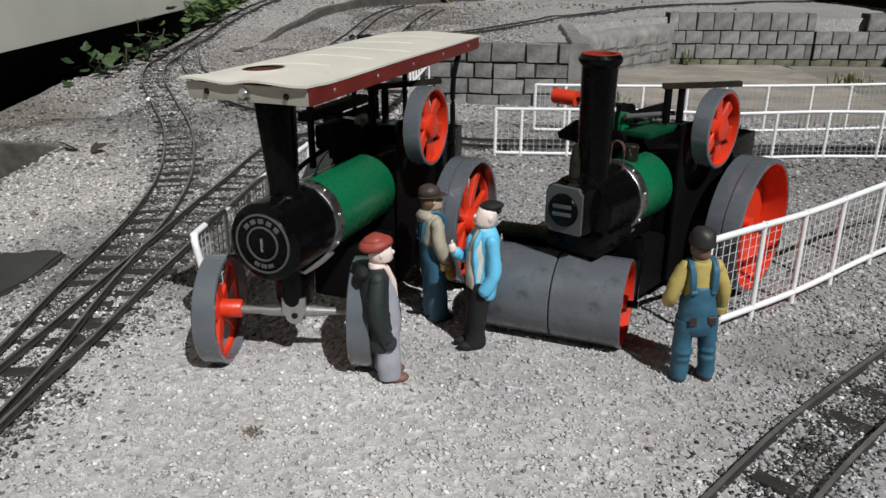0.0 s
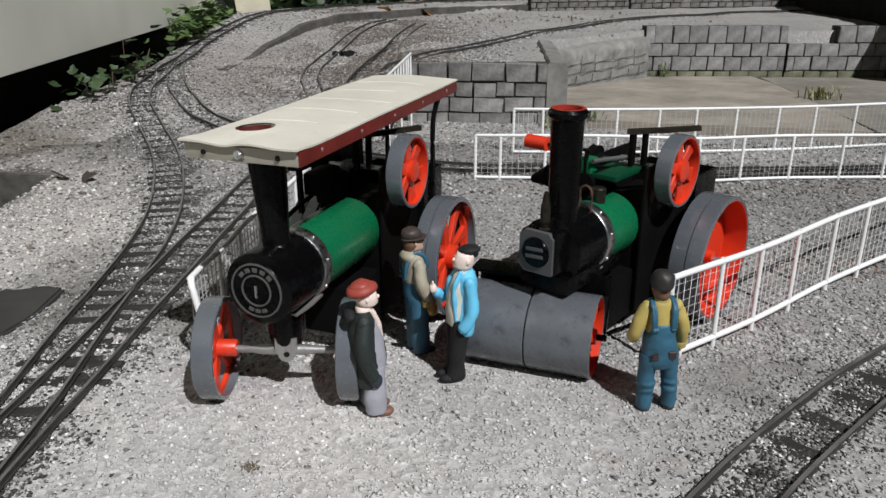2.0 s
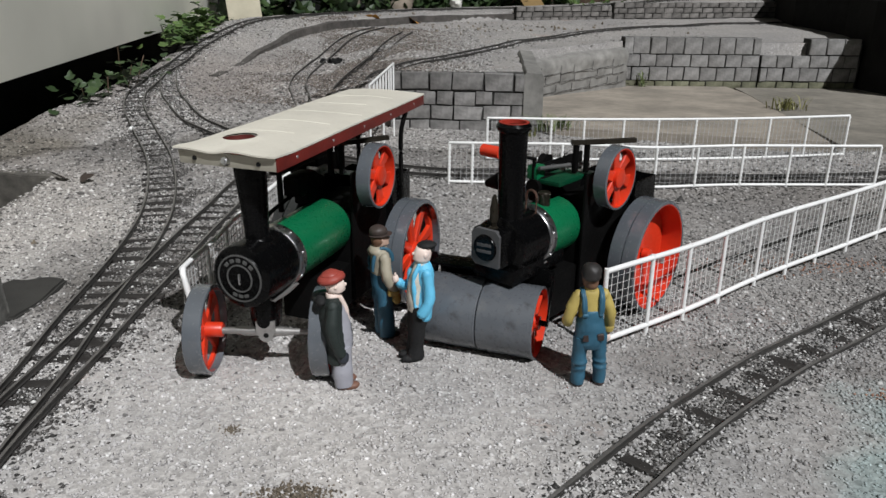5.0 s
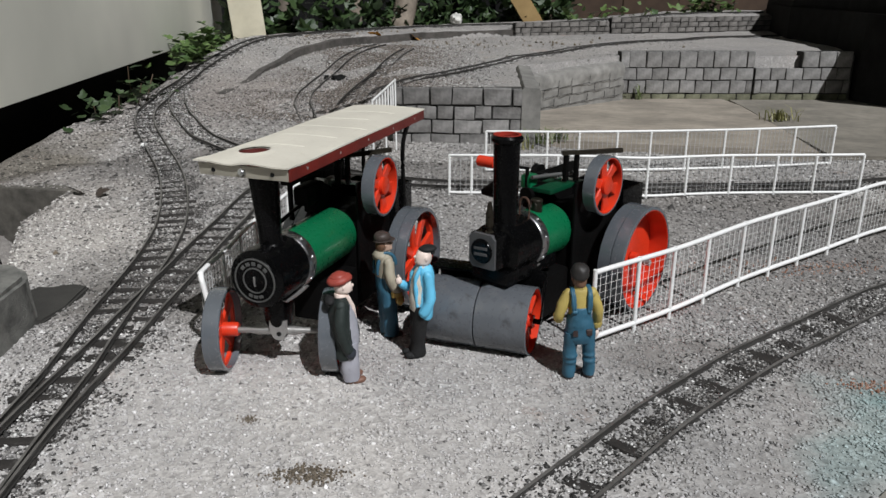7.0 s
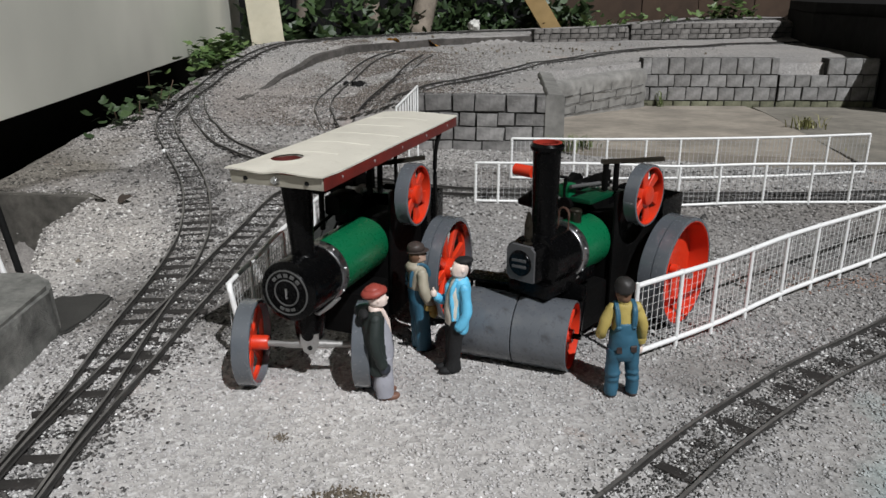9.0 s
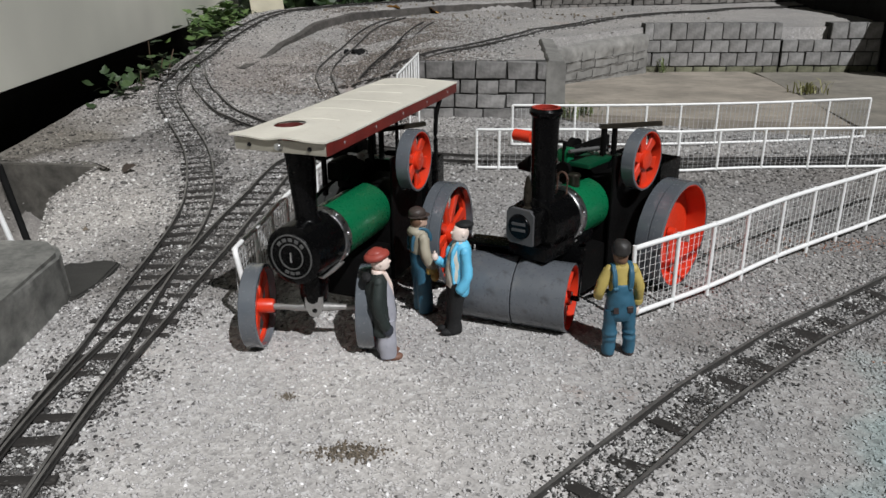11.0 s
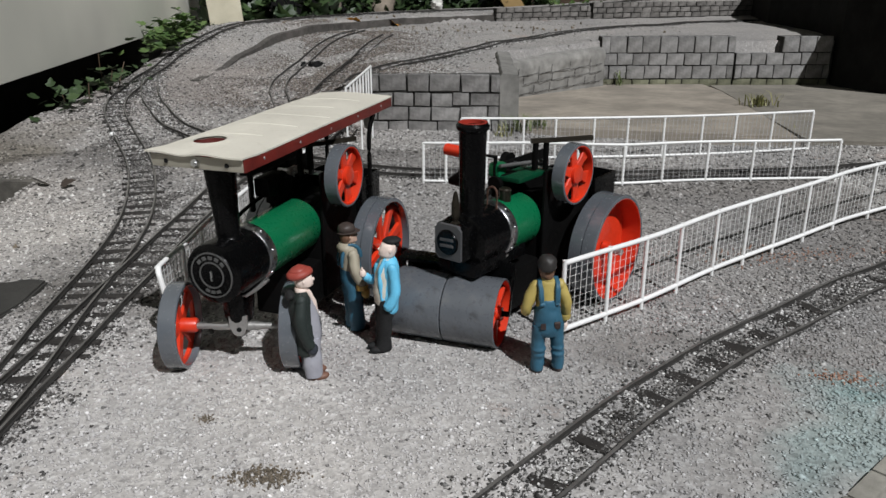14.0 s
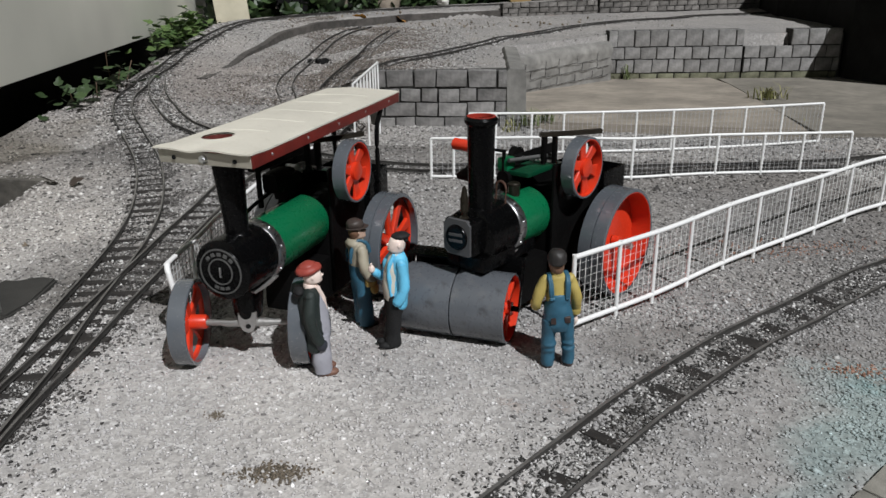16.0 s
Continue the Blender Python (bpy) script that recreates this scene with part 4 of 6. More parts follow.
# ---- canopied traction engine ----
def traction_engine(m):
    t = thing("model_traction_engine", "green and black toy traction engine with cream canopy, red wheels", "model engine", m, "toy steam engines")
    band, fire, ax = 0.0150, 0.098, 0.150
    steam_body(t, ax, band, fire, valve=False)
    along = Matrix.Rotation(radians(-90), 4, "X")
    zc = 0.0800
    bm = bmesh.new()
    lathe(bm, [(0.0195, -0.0235), (0.0218, -0.022), (0.0222, -0.02), (0.0222, band)], Matrix.Translation((0, 0, zc)) @ along, 56)
    part("smokebox", bm, M_BLACK, t)
    face = Matrix.Translation((0, -0.0236, zc)) @ along
    bm = bmesh.new()
    lathe(bm, [(0.0004, -0.001), (0.0165, -0.001), (0.0175, 0.0005), (0.0004, 0.0006)], face, 48)
    door = part("smokebox_door", bm, M_BLACK, t)
    for r in (0.0093, 0.0162):
        bm = bmesh.new()
        lathe(bm, [(r - 0.0005, -0.0016), (r + 0.0005, -0.0016), (r + 0.0005, -0.0008), (r - 0.0005, -0.0008)], face, 56, closed=True)
        part("door_ring", bm, M_MARK, door)
    for k in range(5):
        a = radians(-46 + 23 * k)
        bm = bmesh.new()
        box(bm, (0, 0, 0.0127), (0.0032, 0.0008, 0.0026), Matrix.Translation((0, -0.0249, zc)) @ Matrix.Rotation(a, 4, "Y"), bev=0.0003)
        part("raised_mark", bm, M_MARK, door)
    for k in range(3):
        a = radians(180 - 20 + 20 * k)
        bm = bmesh.new()
        box(bm, (0, 0, 0.0127), (0.0034, 0.0008, 0.0022), Matrix.Translation((0, -0.0249, zc)) @ Matrix.Rotation(a, 4, "Y"), bev=0.0003)
        part("raised_mark", bm, M_MARK, door)
    bm = bmesh.new()
    box(bm, (0, -0.0252, zc - 0.0005), (0.0014, 0.0012, 0.0075), bev=0.0003)
    part("door_latch", bm, M_STEEL, door)
    ch = chimney(t, 0.099, 0.160, 0.0084, 0.0112, 0.0)
    ch.matrix_local = Matrix.Translation((0, 0, 0.099)) @ Matrix.Rotation(radians(-2.5), 4, "Y") @ Matrix.Translation((0, 0, -0.099))
    # saddle, axle fork and front axle
    bm = bmesh.new()
    lathe(bm, [(0.0095, 0.035), (0.0105, 0.038), (0.0125, 0.058), (0.012, 0.07)], Matrix.Translation((0, 0.003, 0)), 28)
    part("axle_saddle", bm, M_BLACK, t)
    steer = Matrix.Translation((0, 0.0, 0.031)) @ Matrix.Rotation(radians(19), 4, "Z")
    bm = bmesh.new()
    out = [(-0.0068, 0.0085), (0.0068, 0.0085), (0.0066, -0.001)] + [(0.0052 * math.cos(a), -0.0025 + 0.0052 * math.sin(a)) for a in [-math.pi * k / 8 for k in range(9)]] + [(-0.0066, -0.001)]
    f, g = [[bm.verts.new((0.002 + x, y, 0.0015 + z)) for x, z in out] for y in (-0.0068, -0.0042)]
    bm.faces.new(f)
    bm.faces.new(g[::-1])
    for k in range(len(out)):
        bm.faces.new((f[k], g[k], g[(k + 1) % len(out)], f[(k + 1) % len(out)]))
    box(bm, (0.002, 0.0, 0.0095), (0.011, 0.012, 0.002), bev=0.0008)
    # black disc paints the dark inside of the pivot hole
    cyl(bm, (0.0022, -0.0071, -0.0008), (0.0022, -0.004, -0.0008), 0.0019, n=14, mi=1)
    br = part("axle_bracket", bm, [M_DULL, M_PITCH_SHADE], t, "dull zinc axle bracket with a pivot hole")
    br.matrix_local = steer
    bm = bmesh.new()
    lathe(bm, [(0.0024, -0.036), (0.0024, -0.02), (0.0034, -0.014), (0.0034, 0.014), (0.0024, 0.02), (0.0024, 0.036)], Matrix.Translation((0, -0.0015, 0)) @ X_AXIS, 16)
    fa = part("front_axle", bm, M_DULL, t)
    fa.matrix_local = steer
    for s in (-1, 1):
        wheel("front_wheel", t, steer @ Matrix.Translation((s * 0.0425, 0, 0)) @ Matrix.Rotation(0 if s < 0 else math.pi, 4, "Z"), 0.0323, 0.0128, 5, hub=0.17, hub_w=2.0 if s < 0 else 1.4, sw=0.3, thick=0.075, inner=-0.0006, deep=False, label="small grey wheel with red spokes")
        wheel("rear_wheel", t, Matrix.Translation((s * 0.0515, ax, 0.046)) @ Matrix.Rotation(0 if s > 0 else math.pi, 4, "Z"), 0.046, 0.0195, 8, groove=True, hub=0.2, sw=0.19, thick=0.075, inner=0.001, deep=False, label="large grey wheel with red spokes")
    # canopy
    y0, y1, w, uc = -0.0265, 0.2235, 0.0745, -0.0022
    edge = lambda y: 0.1648 + 0.0042 * (y - y0) / (y1 - y0)
    hu, hy, hr = -0.0122, 0.0098, 0.0114

    def top(u, y):
        s = 2 * u / w
        front = 1 - sm(y0, y0 + 0.022, y)
        lip = 0.0006 * math.sin(u * 150 + 0.6) - 0.0009 * math.exp(-((u + 0.008) / 0.008) ** 2) + 0.001 * s * s
        near = math.hypot(u - hu, y - hy) - hr
        return edge(y) + 0.0016 * (1 - s * s) + front * lip + 0.0008 * math.exp(-(near / 0.004) ** 2) + 0.0002 * math.sin(u * 120 + y * 40)
    bm = bmesh.new()
    nu, ny = 44, 130
    plan = []
    for j in range(ny + 1):
        row = []
        for i in range(nu + 1):
            u, y = -w / 2 + w * i / nu, y0 + (y1 - y0) * j / ny
            if j == 0:
                y -= 0.0016 + 0.0005 * math.sin(u * 110)
            row.append((u, y))
        plan.append(row)
    inside = lambda u, y: math.hypot(u - hu, y - hy) < hr
    drop = {(i, j) for j in range(ny) for i in range(nu) if all(inside(*plan[j + b][i + a]) for a in (0, 1) for b in (0, 1))}
    for j in range(ny + 1):
        for i in range(nu + 1):
            u, y = plan[j][i]
            if inside(u, y) and math.hypot(u - hu, y - hy) > hr * 0.4:
                k = hr / math.hypot(u - hu, y - hy)
                plan[j][i] = (hu + (u - hu) * k, hy + (y - hy) * k)
    up = [[bm.verts.new((u + uc, y, top(u, y))) for u, y in row] for row in plan]
    dn = [[bm.verts.new((u + uc, y, top(u, y) - 0.0011)) for u, y in row] for row in plan]
    for j in range(ny):
        for i in range(nu):
            if (i, j) not in drop:
                bm.faces.new((up[j][i], up[j][i + 1], up[j + 1][i + 1], up[j + 1][i]))
                bm.faces.new((dn[j][i], dn[j + 1][i], dn[j + 1][i + 1], dn[j][i + 1]))
    for j in range(ny):
        for i in (0, nu):
            bm.faces.new((up[j][i], up[j + 1][i], dn[j + 1][i], dn[j][i]))
    for i in range(nu):
        for j in (0, ny):
            bm.faces.new((up[j][i], up[j][i + 1], dn[j][i + 1], dn[j][i]))
    bmesh.ops.delete(bm, geom=[v for v in bm.verts if not v.link_faces], context="VERTS")
    can = part("canopy", bm, M_CREAM, t, "cream enamelled sheet canopy, slightly dented")
    bm = bmesh.new()
    zt = top(hu, hy)
    lathe(bm, [(hr + 0.0002, zt - 0.012), (hr + 0.0002, zt - 0.0006), (hr - 0.0008, zt - 0.0006), (hr - 0.0012, zt - 0.012)], Matrix.Translation((hu + uc, hy, 0)), n=40, closed=True)
    part("collar_lining", bm, M_LINING, can, "dark red lining of the chimney hole")
    for k in range(5):
        y = 0.034 + 0.038 * k
        bm = bmesh.new()
        a, b = -0.45 + 0.05 * (k % 2), 0.2 + 0.1 * (k % 3)
        sweep(bm, [(uc + w * (a + (b - a) * i / 16), y, top(w * (a + (b - a) * i / 16), y) - 0.0001) for i in range(17)], [(-0.0011, -0.0003), (0.0011, -0.0003), (0.0004, 0.0004), (-0.0004, 0.0004)])
        part("rib", bm, M_CREAM, can)
    ze = edge(y0)
    bm = bmesh.new()
    box(bm, (uc, 0, -0.0052), (w - 0.0035, 0.0012, 0.0088), Matrix.Translation((0, y0 + 0.0012, ze)) @ Matrix.Rotation(radians(10), 4, "X"), bev=0.0003)
    fr = part("front_valance", bm, M_VALANCE, can)
    for u in (-0.0235, 0.0235):
        bm = bmesh.new()
        # solid black disc, its colour stands for the hole's shaded inside
        cyl(bm, (u + uc, y0 + 0.0008, ze - 0.0052), (u + uc, y0 + 0.0022, ze - 0.0055), 0.0015, n=14)
        part("bolt_hole_disc", bm, M_PITCH_SHADE, fr, "black disc painting a bolt hole's shade")
    bm = bmesh.new()
    cyl(bm, (uc, y0 - 0.0010, ze - 0.0048), (uc, y0 + 0.0022, ze - 0.0056), 0.0027, 0.0031, n=6)
    cyl(bm, (uc, y0 - 0.0025, ze - 0.0044), (uc, y0 - 0.0005, ze - 0.005), 0.0014, n=10)
    part("bolt", bm, M_STEEL, fr, "bright steel bolt")
    for s in (-1, 1):
        slope = Matrix.Translation((uc + s * (w / 2 - 0.0010), (y0 + y1) / 2 + 0.0008, (edge(y0) + edge(y1)) / 2 - 0.0052)) @ Matrix.Rotation(math.atan2(0.0042, y1 - y0), 4, "X")
        bm = bmesh.new()
        cut = 0.002 if s > 0 else 0.014
        box(bm, (0, cut / 2 - 0.001, 0), (0.0012, y1 - y0 - cut, 0.0086), slope, bev=0.0003)
        sv = part("side_valance", bm, M_MAROON, can, "chipped maroon valance")
        for k in range(5):
            bm = bmesh.new()
            ball(bm, slope @ Vector((s * 0.0005, -0.1 + k * 0.05, 0)), (0.0006, 0.0012, 0.0012), u=8, v=6)
            part("valance_rivet", bm, M_DULL, sv)
    bm = bmesh.new()
    box(bm, (uc, y1 - 0.0006, edge(y1) - 0.0055), (w - 0.004, 0.0012, 0.0085), bev=0.0003)
    part("rear_valance", bm, M_MAROON, can)
    for s in (-1, 1):
        bm = bmesh.new()
        sweep(bm, curve_through([(s * 0.031, ax + 0.028, 0.06), (s * 0.031, ax + 0.028, 0.1), (s * 0.031, ax + 0.028, 0.138), (s * 0.031, ax + 0.034, 0.152), (s * 0.031, ax + 0.042, 0.16)], 0.004), [(-0.0012, -0.0022), (0.0012, -0.0022), (0.0012, 0.0022), (-0.0012, 0.0022)])
        part("canopy_stay", bm, M_SOOT, t, "bent dark steel canopy stay")
    for s in (-1, 1):
        bm = bmesh.new()
        box(bm, (s * 0.019, ax - 0.03, 0.14), (0.002, 0.004, 0.05), bev=0.0006)
        part("canopy_post", bm, M_SOOT, t)
    bm = bmesh.new()
    box(bm, (-0.019, 0.062, 0.132), (0.003, 0.004, 0.066), bev=0.0006)
    part("canopy_post", bm, M_SOOT, t)
    bm = bmesh.new()
    box(bm, (-0.016, 0.088, 0.1335), (0.010, 0.075, 0.006), bev=0.0015)
    box(bm, (-0.012, 0.08, 0.118), (0.014, 0.03, 0.016), bev=0.004)
    part("slide_bar", bm, M_SOOT, t)
    return t


# ---- steam roller ----
def roll_material():
    m = worn("scuffed_roll_paint", (0.096, 0.104, 0.116), 0.3, vary=0.2, dirt=0.45, grime=(0.17, 0.166, 0.158), scale=45, coat=0.25)
    n, l, b = nodes_of(m)
    marks = ramp(m, noise_tex(m, 210, 3, 0.8), [(0.7, (0, 0, 0)), (0.73, (0.6, 0.6, 0.6))])
    smudge = ramp(m, noise_tex(m, 105, 6, 0.75), [(0.56, (0, 0, 0)), (0.66, (0.75, 0.75, 0.75))])
    base = mix(m, smudge, b.inputs["Base Color"].links[0].from_socket, (0.05, 0.05, 0.052))
    l.new(mix(m, marks, base, (0.3, 0.3, 0.28)), b.inputs["Base Color"])
    return m


M_ROLL = roll_material()



def steam_roller(m):
    t = thing("model_steam_roller", "green and black toy steam roller with grey rolls and red wheels", "model engine", m, "toy steam engines")
    band, fire, ax = 0.0215, 0.069, 0.133
    steam_body(t, ax, band, fire, 0.0822, 0.0095, fly=(0.0352, 0.1205))
    along = Matrix.Rotation(radians(-90), 4, "X")
    zc = 0.0822
    bm = bmesh.new()
    lathe(bm, [(0.0205, -0.014), (0.0222, -0.013), (0.0222, band)], Matrix.Translation((0, 0, zc)) @ along, 56)
    part("smokebox", bm, M_BLACK, t)
    bm = bmesh.new()
    box(bm, (0, -0.014, 0.0855), (0.027, 0.03, 0.028), bev=0.004)
    part("front_housing", bm, M_BLACK, t)
    bm = bmesh.new()
    a, b, c, y, zp = 0.0122, 0.0138, 0.0036, -0.0305, 0.0865
    out = [(-a + c, -b), (a - c * 0.2, -b), (a, -b + c * 0.2), (a, b - c), (a - c, b), (-a + c, b), (-a, b - c), (-a, -b + c)]
    f = [bm.verts.new((u, y, zp + v)) for u, v in out]
    g = [bm.verts.new((u, y + 0.0035, zp + v)) for u, v in out]
    bm.faces.new(f)
    bm.faces.new(g[::-1])
    for k in range(8):
        bm.faces.new((f[k], g[k], g[(k + 1) % 8], f[(k + 1) % 8]))
    plate = part("front_plate", bm, M_PLATE, t, "grey cut-cornered front plate")
    bm = bmesh.new()
    lathe(bm, [(0.0004, -0.0012), (0.0093, -0.0012), (0.0102, 0.0002), (0.0102, 0.001), (0.0004, 0.001)], Matrix.Translation((0, y, zp)) @ along, 40)
    part("round_door", bm, M_BLACK, plate, "black round door")
    for k, zz in enumerate((-0.003, 0.003)):
        bm = bmesh.new()
        box(bm, (0, 0, 0), (0.0125, 0.0008, 0.0022), Matrix.Translation((0, y - 0.0014, zp + zz * 0.8)) @ Matrix.Rotation(radians(-4), 4, "Y"), bev=0.0003)
        part("raised_bar", bm, M_PLATE, plate)
    chimney(t, 0.099, 0.1725, 0.0096, 0.0105, 0.0022)
    # whistle and lamp-like fittings on the front
    bm = bmesh.new()
    lathe(bm, [(0.0036, 0.098), (0.0036, 0.1), (0.0022, 0.101), (0.0022, 0.104), (0.0031, 0.1045), (0.0031, 0.115), (0.0025, 0.117), (0.002, 0.121), (0.0012, 0.124), (0.0004, 0.1245)], Matrix.Translation((0.0005, -0.0215, 0)), 20)
    part("whistle", bm, M_BRONZE, t, "tarnished brass whistle")
    bm = bmesh.new()
    ring = [(0.0045 + 0.0045 * math.cos(a), band - 0.001, 0.1145 + 0.005 * math.sin(a)) for a in [math.pi * k / 10 for k in range(11)]]
    sweep(bm, [(0.009, band - 0.001, 0.1015)] + ring + [(0.0, band - 0.001, 0.1015)], ring_prof(0.0009, 6))
    part("lifting_ring", bm, M_COPPER, t, "browned copper hoop")
    # green side frame and red-gripped lever
    bm = bmesh.new()
    box(bm, (-0.001, 0.075, 0.1185), (0.024, 0.052, 0.004), bev=0.0015)
    part("valve_plate", bm, M_DARK_GREEN, t, "dull green valve plate")
    bm = bmesh.new()
    box(bm, (-0.013, 0.053, 0.1245), (0.0105, 0.012, 0.012), bev=0.003)
    part("valve_chest", bm, M_GREEN, t, "green valve chest")
    bm = bmesh.new()
    cyl(bm, (-0.006, 0.046, 0.1295), (0.006, 0.098, 0.1265), 0.0017, n=10)
    part("valve_rod", bm, M_MARK, t)
    bm = bmesh.new()
    cyl(bm, (-0.053, 0.036, 0.139), (-0.036, 0.036, 0.1388), 0.0049, n=20)
    gp = part("lever_grip", bm, M_RED, t, "bright red lever grip")
    bm = bmesh.new()
    cyl(bm, (-0.037, 0.036, 0.1388), (-0.010, 0.048, 0.136), 0.0013, n=8)
    cyl(bm, (-0.012, 0.048, 0.112), (-0.012, 0.048, 0.137), 0.0016, n=8)
    part("lever_rod", bm, M_SOOT, t)
    bm = bmesh.new()
    cyl(bm, (-0.036, 0.018, 0.118), (-0.024, 0.02, 0.1215), 0.0025, 0.0075, n=18)
    cyl(bm, (-0.024, 0.02, 0.1215), (-0.012, 0.022, 0.1225), 0.0075, n=18)
    part("side_funnel", bm, M_SOOT, t)
    for s in (-1, 1):
        wheel("rear_wheel", t, Matrix.Translation((s * 0.0505, ax, 0.0482)) @ Matrix.Rotation(0 if s > 0 else math.pi, 4, "Z"), 0.0482, 0.0235, 0, groove=True, hub=0.1, hub_w=0.3, sw=0.15, thick=0.06, inner=-0.0065, disc=True, label="large grey roller wheel with red dished face")
    # front roll in its yoke, turned a little
    steer = Matrix.Translation((-0.0075, -0.0175, 0.0275)) @ Matrix.Rotation(radians(19), 4, "Z")
    for s in (-1, 1):
        roll = tyre("front_roll", 0.0275, 0.0425, t, steer @ Matrix.Translation((s * 0.0216, 0, 0)), 0.05, mat=M_ROLL, label="smooth grey roll, scuffed")
        bm = bmesh.new()
        lathe(bm, [(0.004, s * 0.012), (0.0262, s * 0.011), (0.0262, s * 0.0208), (0.0257, s * 0.0208), (0.0254, s * 0.0135), (0.004, s * 0.0155)], X_AXIS, 40, closed=True)
        part("roll_web", bm, M_RED, roll)
        bm = bmesh.new()
        cyl(bm, (s * 0.010, 0, 0), (s * 0.021, 0, 0), 0.0065, 0.005, n=20)
        part("roll_hub", bm, M_RED, roll)
        for k in range(6):
            spoke(roll, 0.005, 0.0258, math.pi * k / 3, 0.005, 0.004, x=s * 0.0155)
    bm = bmesh.new()
    for s in (-1, 1):
        box(bm, (s * 0.0465, 0.008, 0.016), (0.0014, 0.0042, 0.034), Matrix.Translation((0, 0, 0)) @ Matrix.Rotation(radians(-22), 4, "X"), bev=0.0006)
    box(bm, (-0.008, 0.017, 0.0325), (0.078, 0.02, 0.0025), bev=0.0008)
    box(bm, (0, 0.026, 0.026), (0.092, 0.0022, 0.014), bev=0.0006)
    cyl(bm, (-0.049, 0, 0), (0.049, 0, 0), 0.0022, n=12)
    yk = part("roll_yoke", bm, M_BLACK, t)
    yk.matrix_local = steer
    bm = bmesh.new()
    box(bm, (0, 0.016, 0.063), (0.036, 0.072, 0.012), bev=0.003)
    part("chassis", bm, M_BLACK, t)
    return t


def place(o, v):
    return Matrix.Translation((o[0], o[1], ground_z(*o) - 0.0005)) @ Matrix.Rotation(math.atan2(v[1], v[0]) - math.pi / 2, 4, "Z")


traction_engine(place((-0.0541 + 0.344 * 0.0265, 0.398 + 0.939 * 0.0265), (0.344, 0.939)))
steam_roller(place((0.131, 0.469), (0.64, 0.768)))


# ---- painted clay figures ----
def clay(name, c, rough=0.55):
    return worn(name, c, rough, vary=0.16, dirt=0.3, grime=tuple(v * 0.45 for v in c), scale=110, relief=0.0004)


C_PALE = clay("pale_clay", (0.78, 0.64, 0.57))
C_BROWN = clay("brown_clay", (0.16, 0.085, 0.05))
C_BERET = clay("red_felt_paint", (0.29, 0.048, 0.034))
C_JACKET = clay("dark_green_paint", (0.013, 0.02, 0.018), 0.65)
C_GREYT = clay("grey_lilac_paint", (0.33, 0.33, 0.37))
C_SHOE = clay("brown_shoe_paint", (0.17, 0.085, 0.058))
C_TAN = clay("tan_paint", (0.33, 0.295, 0.225))
C_BLUE = clay("denim_blue_paint", (0.028, 0.105, 0.165))
C_CAP = clay("dark_brown_paint", (0.045, 0.033, 0.028))
C_MITT = clay("mustard_paint", (0.36, 0.24, 0.06))
C_BLACK = clay("black_paint", (0.006, 0.006, 0.0065), 0.8)
C_NAVY = clay("navy_paint", (0.022, 0.026, 0.036))
C_SKY = clay("light_blue_paint", (0.13, 0.5, 0.74))
C_SHIRT = clay("off_white_paint", (0.62, 0.58, 0.5))
C_OCHRE = clay("ochre_yellow_paint", (0.4, 0.31, 0.09))
C_GREYCAP = clay("charcoal_paint", (0.02, 0.018, 0.017))


def loft(bm, secs, mi=0, n=18):
    """A smooth closed body through level oval sections (x, y, z, rx, ry), from the foot up."""
    fine = []
    for k in range(len(secs) - 1):
        for f in range(4):
            u = f / 4
            a, b = secs[max(k - 1, 0)], secs[min(k + 2, len(secs) - 1)]
            p, q = secs[k], secs[k + 1]
            fine.append([0.5 * (2 * p[i] + (q[i] - a[i]) * u + (2 * a[i] - 5 * p[i] + 4 * q[i] - b[i]) * u * u + (3 * p[i] - a[i] - 3 * q[i] + b[i]) * u ** 3) for i in range(5)])
    fine.append(secs[-1])
    rings = [[bm.verts.new((x + rx * math.cos(2 * math.pi * i / n), y + ry * math.sin(2 * math.pi * i / n), z)) for i in range(n)] for x, y, z, rx, ry in fine]
    for p, q in zip(rings, rings[1:]):
        for i in range(n):
            bm.faces.new((p[i], p[(i + 1) % n], q[(i + 1) % n], q[i])).material_index = mi
    bm.faces.new(rings[0][::-1]).material_index = mi
    bm.faces.new(rings[-1]).material_index = mi


def sleeve(bm, pts, radii, mi=0, n=12):
    """A rounded bent limb through points with a radius at each."""
    line = curve_through(pts, 0.02)
    total = len(line) - 1
    rows = []
    for k, p in enumerate(line):
        d = (line[min(k + 1, total)] - line[max(k - 1, 0)]).normalized()
        side = d.cross(Vector((0.31, 0.9, 0.2))).normalized()
        up = side.cross(d)
        u = k / total * (len(radii) - 1)
        i = min(int(u), len(radii) - 2)
        r = radii[i] + (radii[i + 1] - radii[i]) * (u - i)
        rows.append([bm.verts.new(p + (side * math.cos(2 * math.pi * a / n) + up * math.sin(2 * math.pi * a / n)) * r) for a in range(n)])
    for p, q in zip(rows, rows[1:]):
        for a in range(n):
            bm.faces.new((p[a], p[(a + 1) % n], q[(a + 1) % n], q[a])).material_index = mi
    bm.faces.new(rows[0][::-1]).material_index = mi
    bm.faces.new(rows[-1]).material_index = mi
    ball(bm, line[0], radii[0] * 0.99, mi=mi, u=12, v=8)
    ball(bm, line[-1], radii[-1] * 0.99, mi=mi, u=12, v=8)


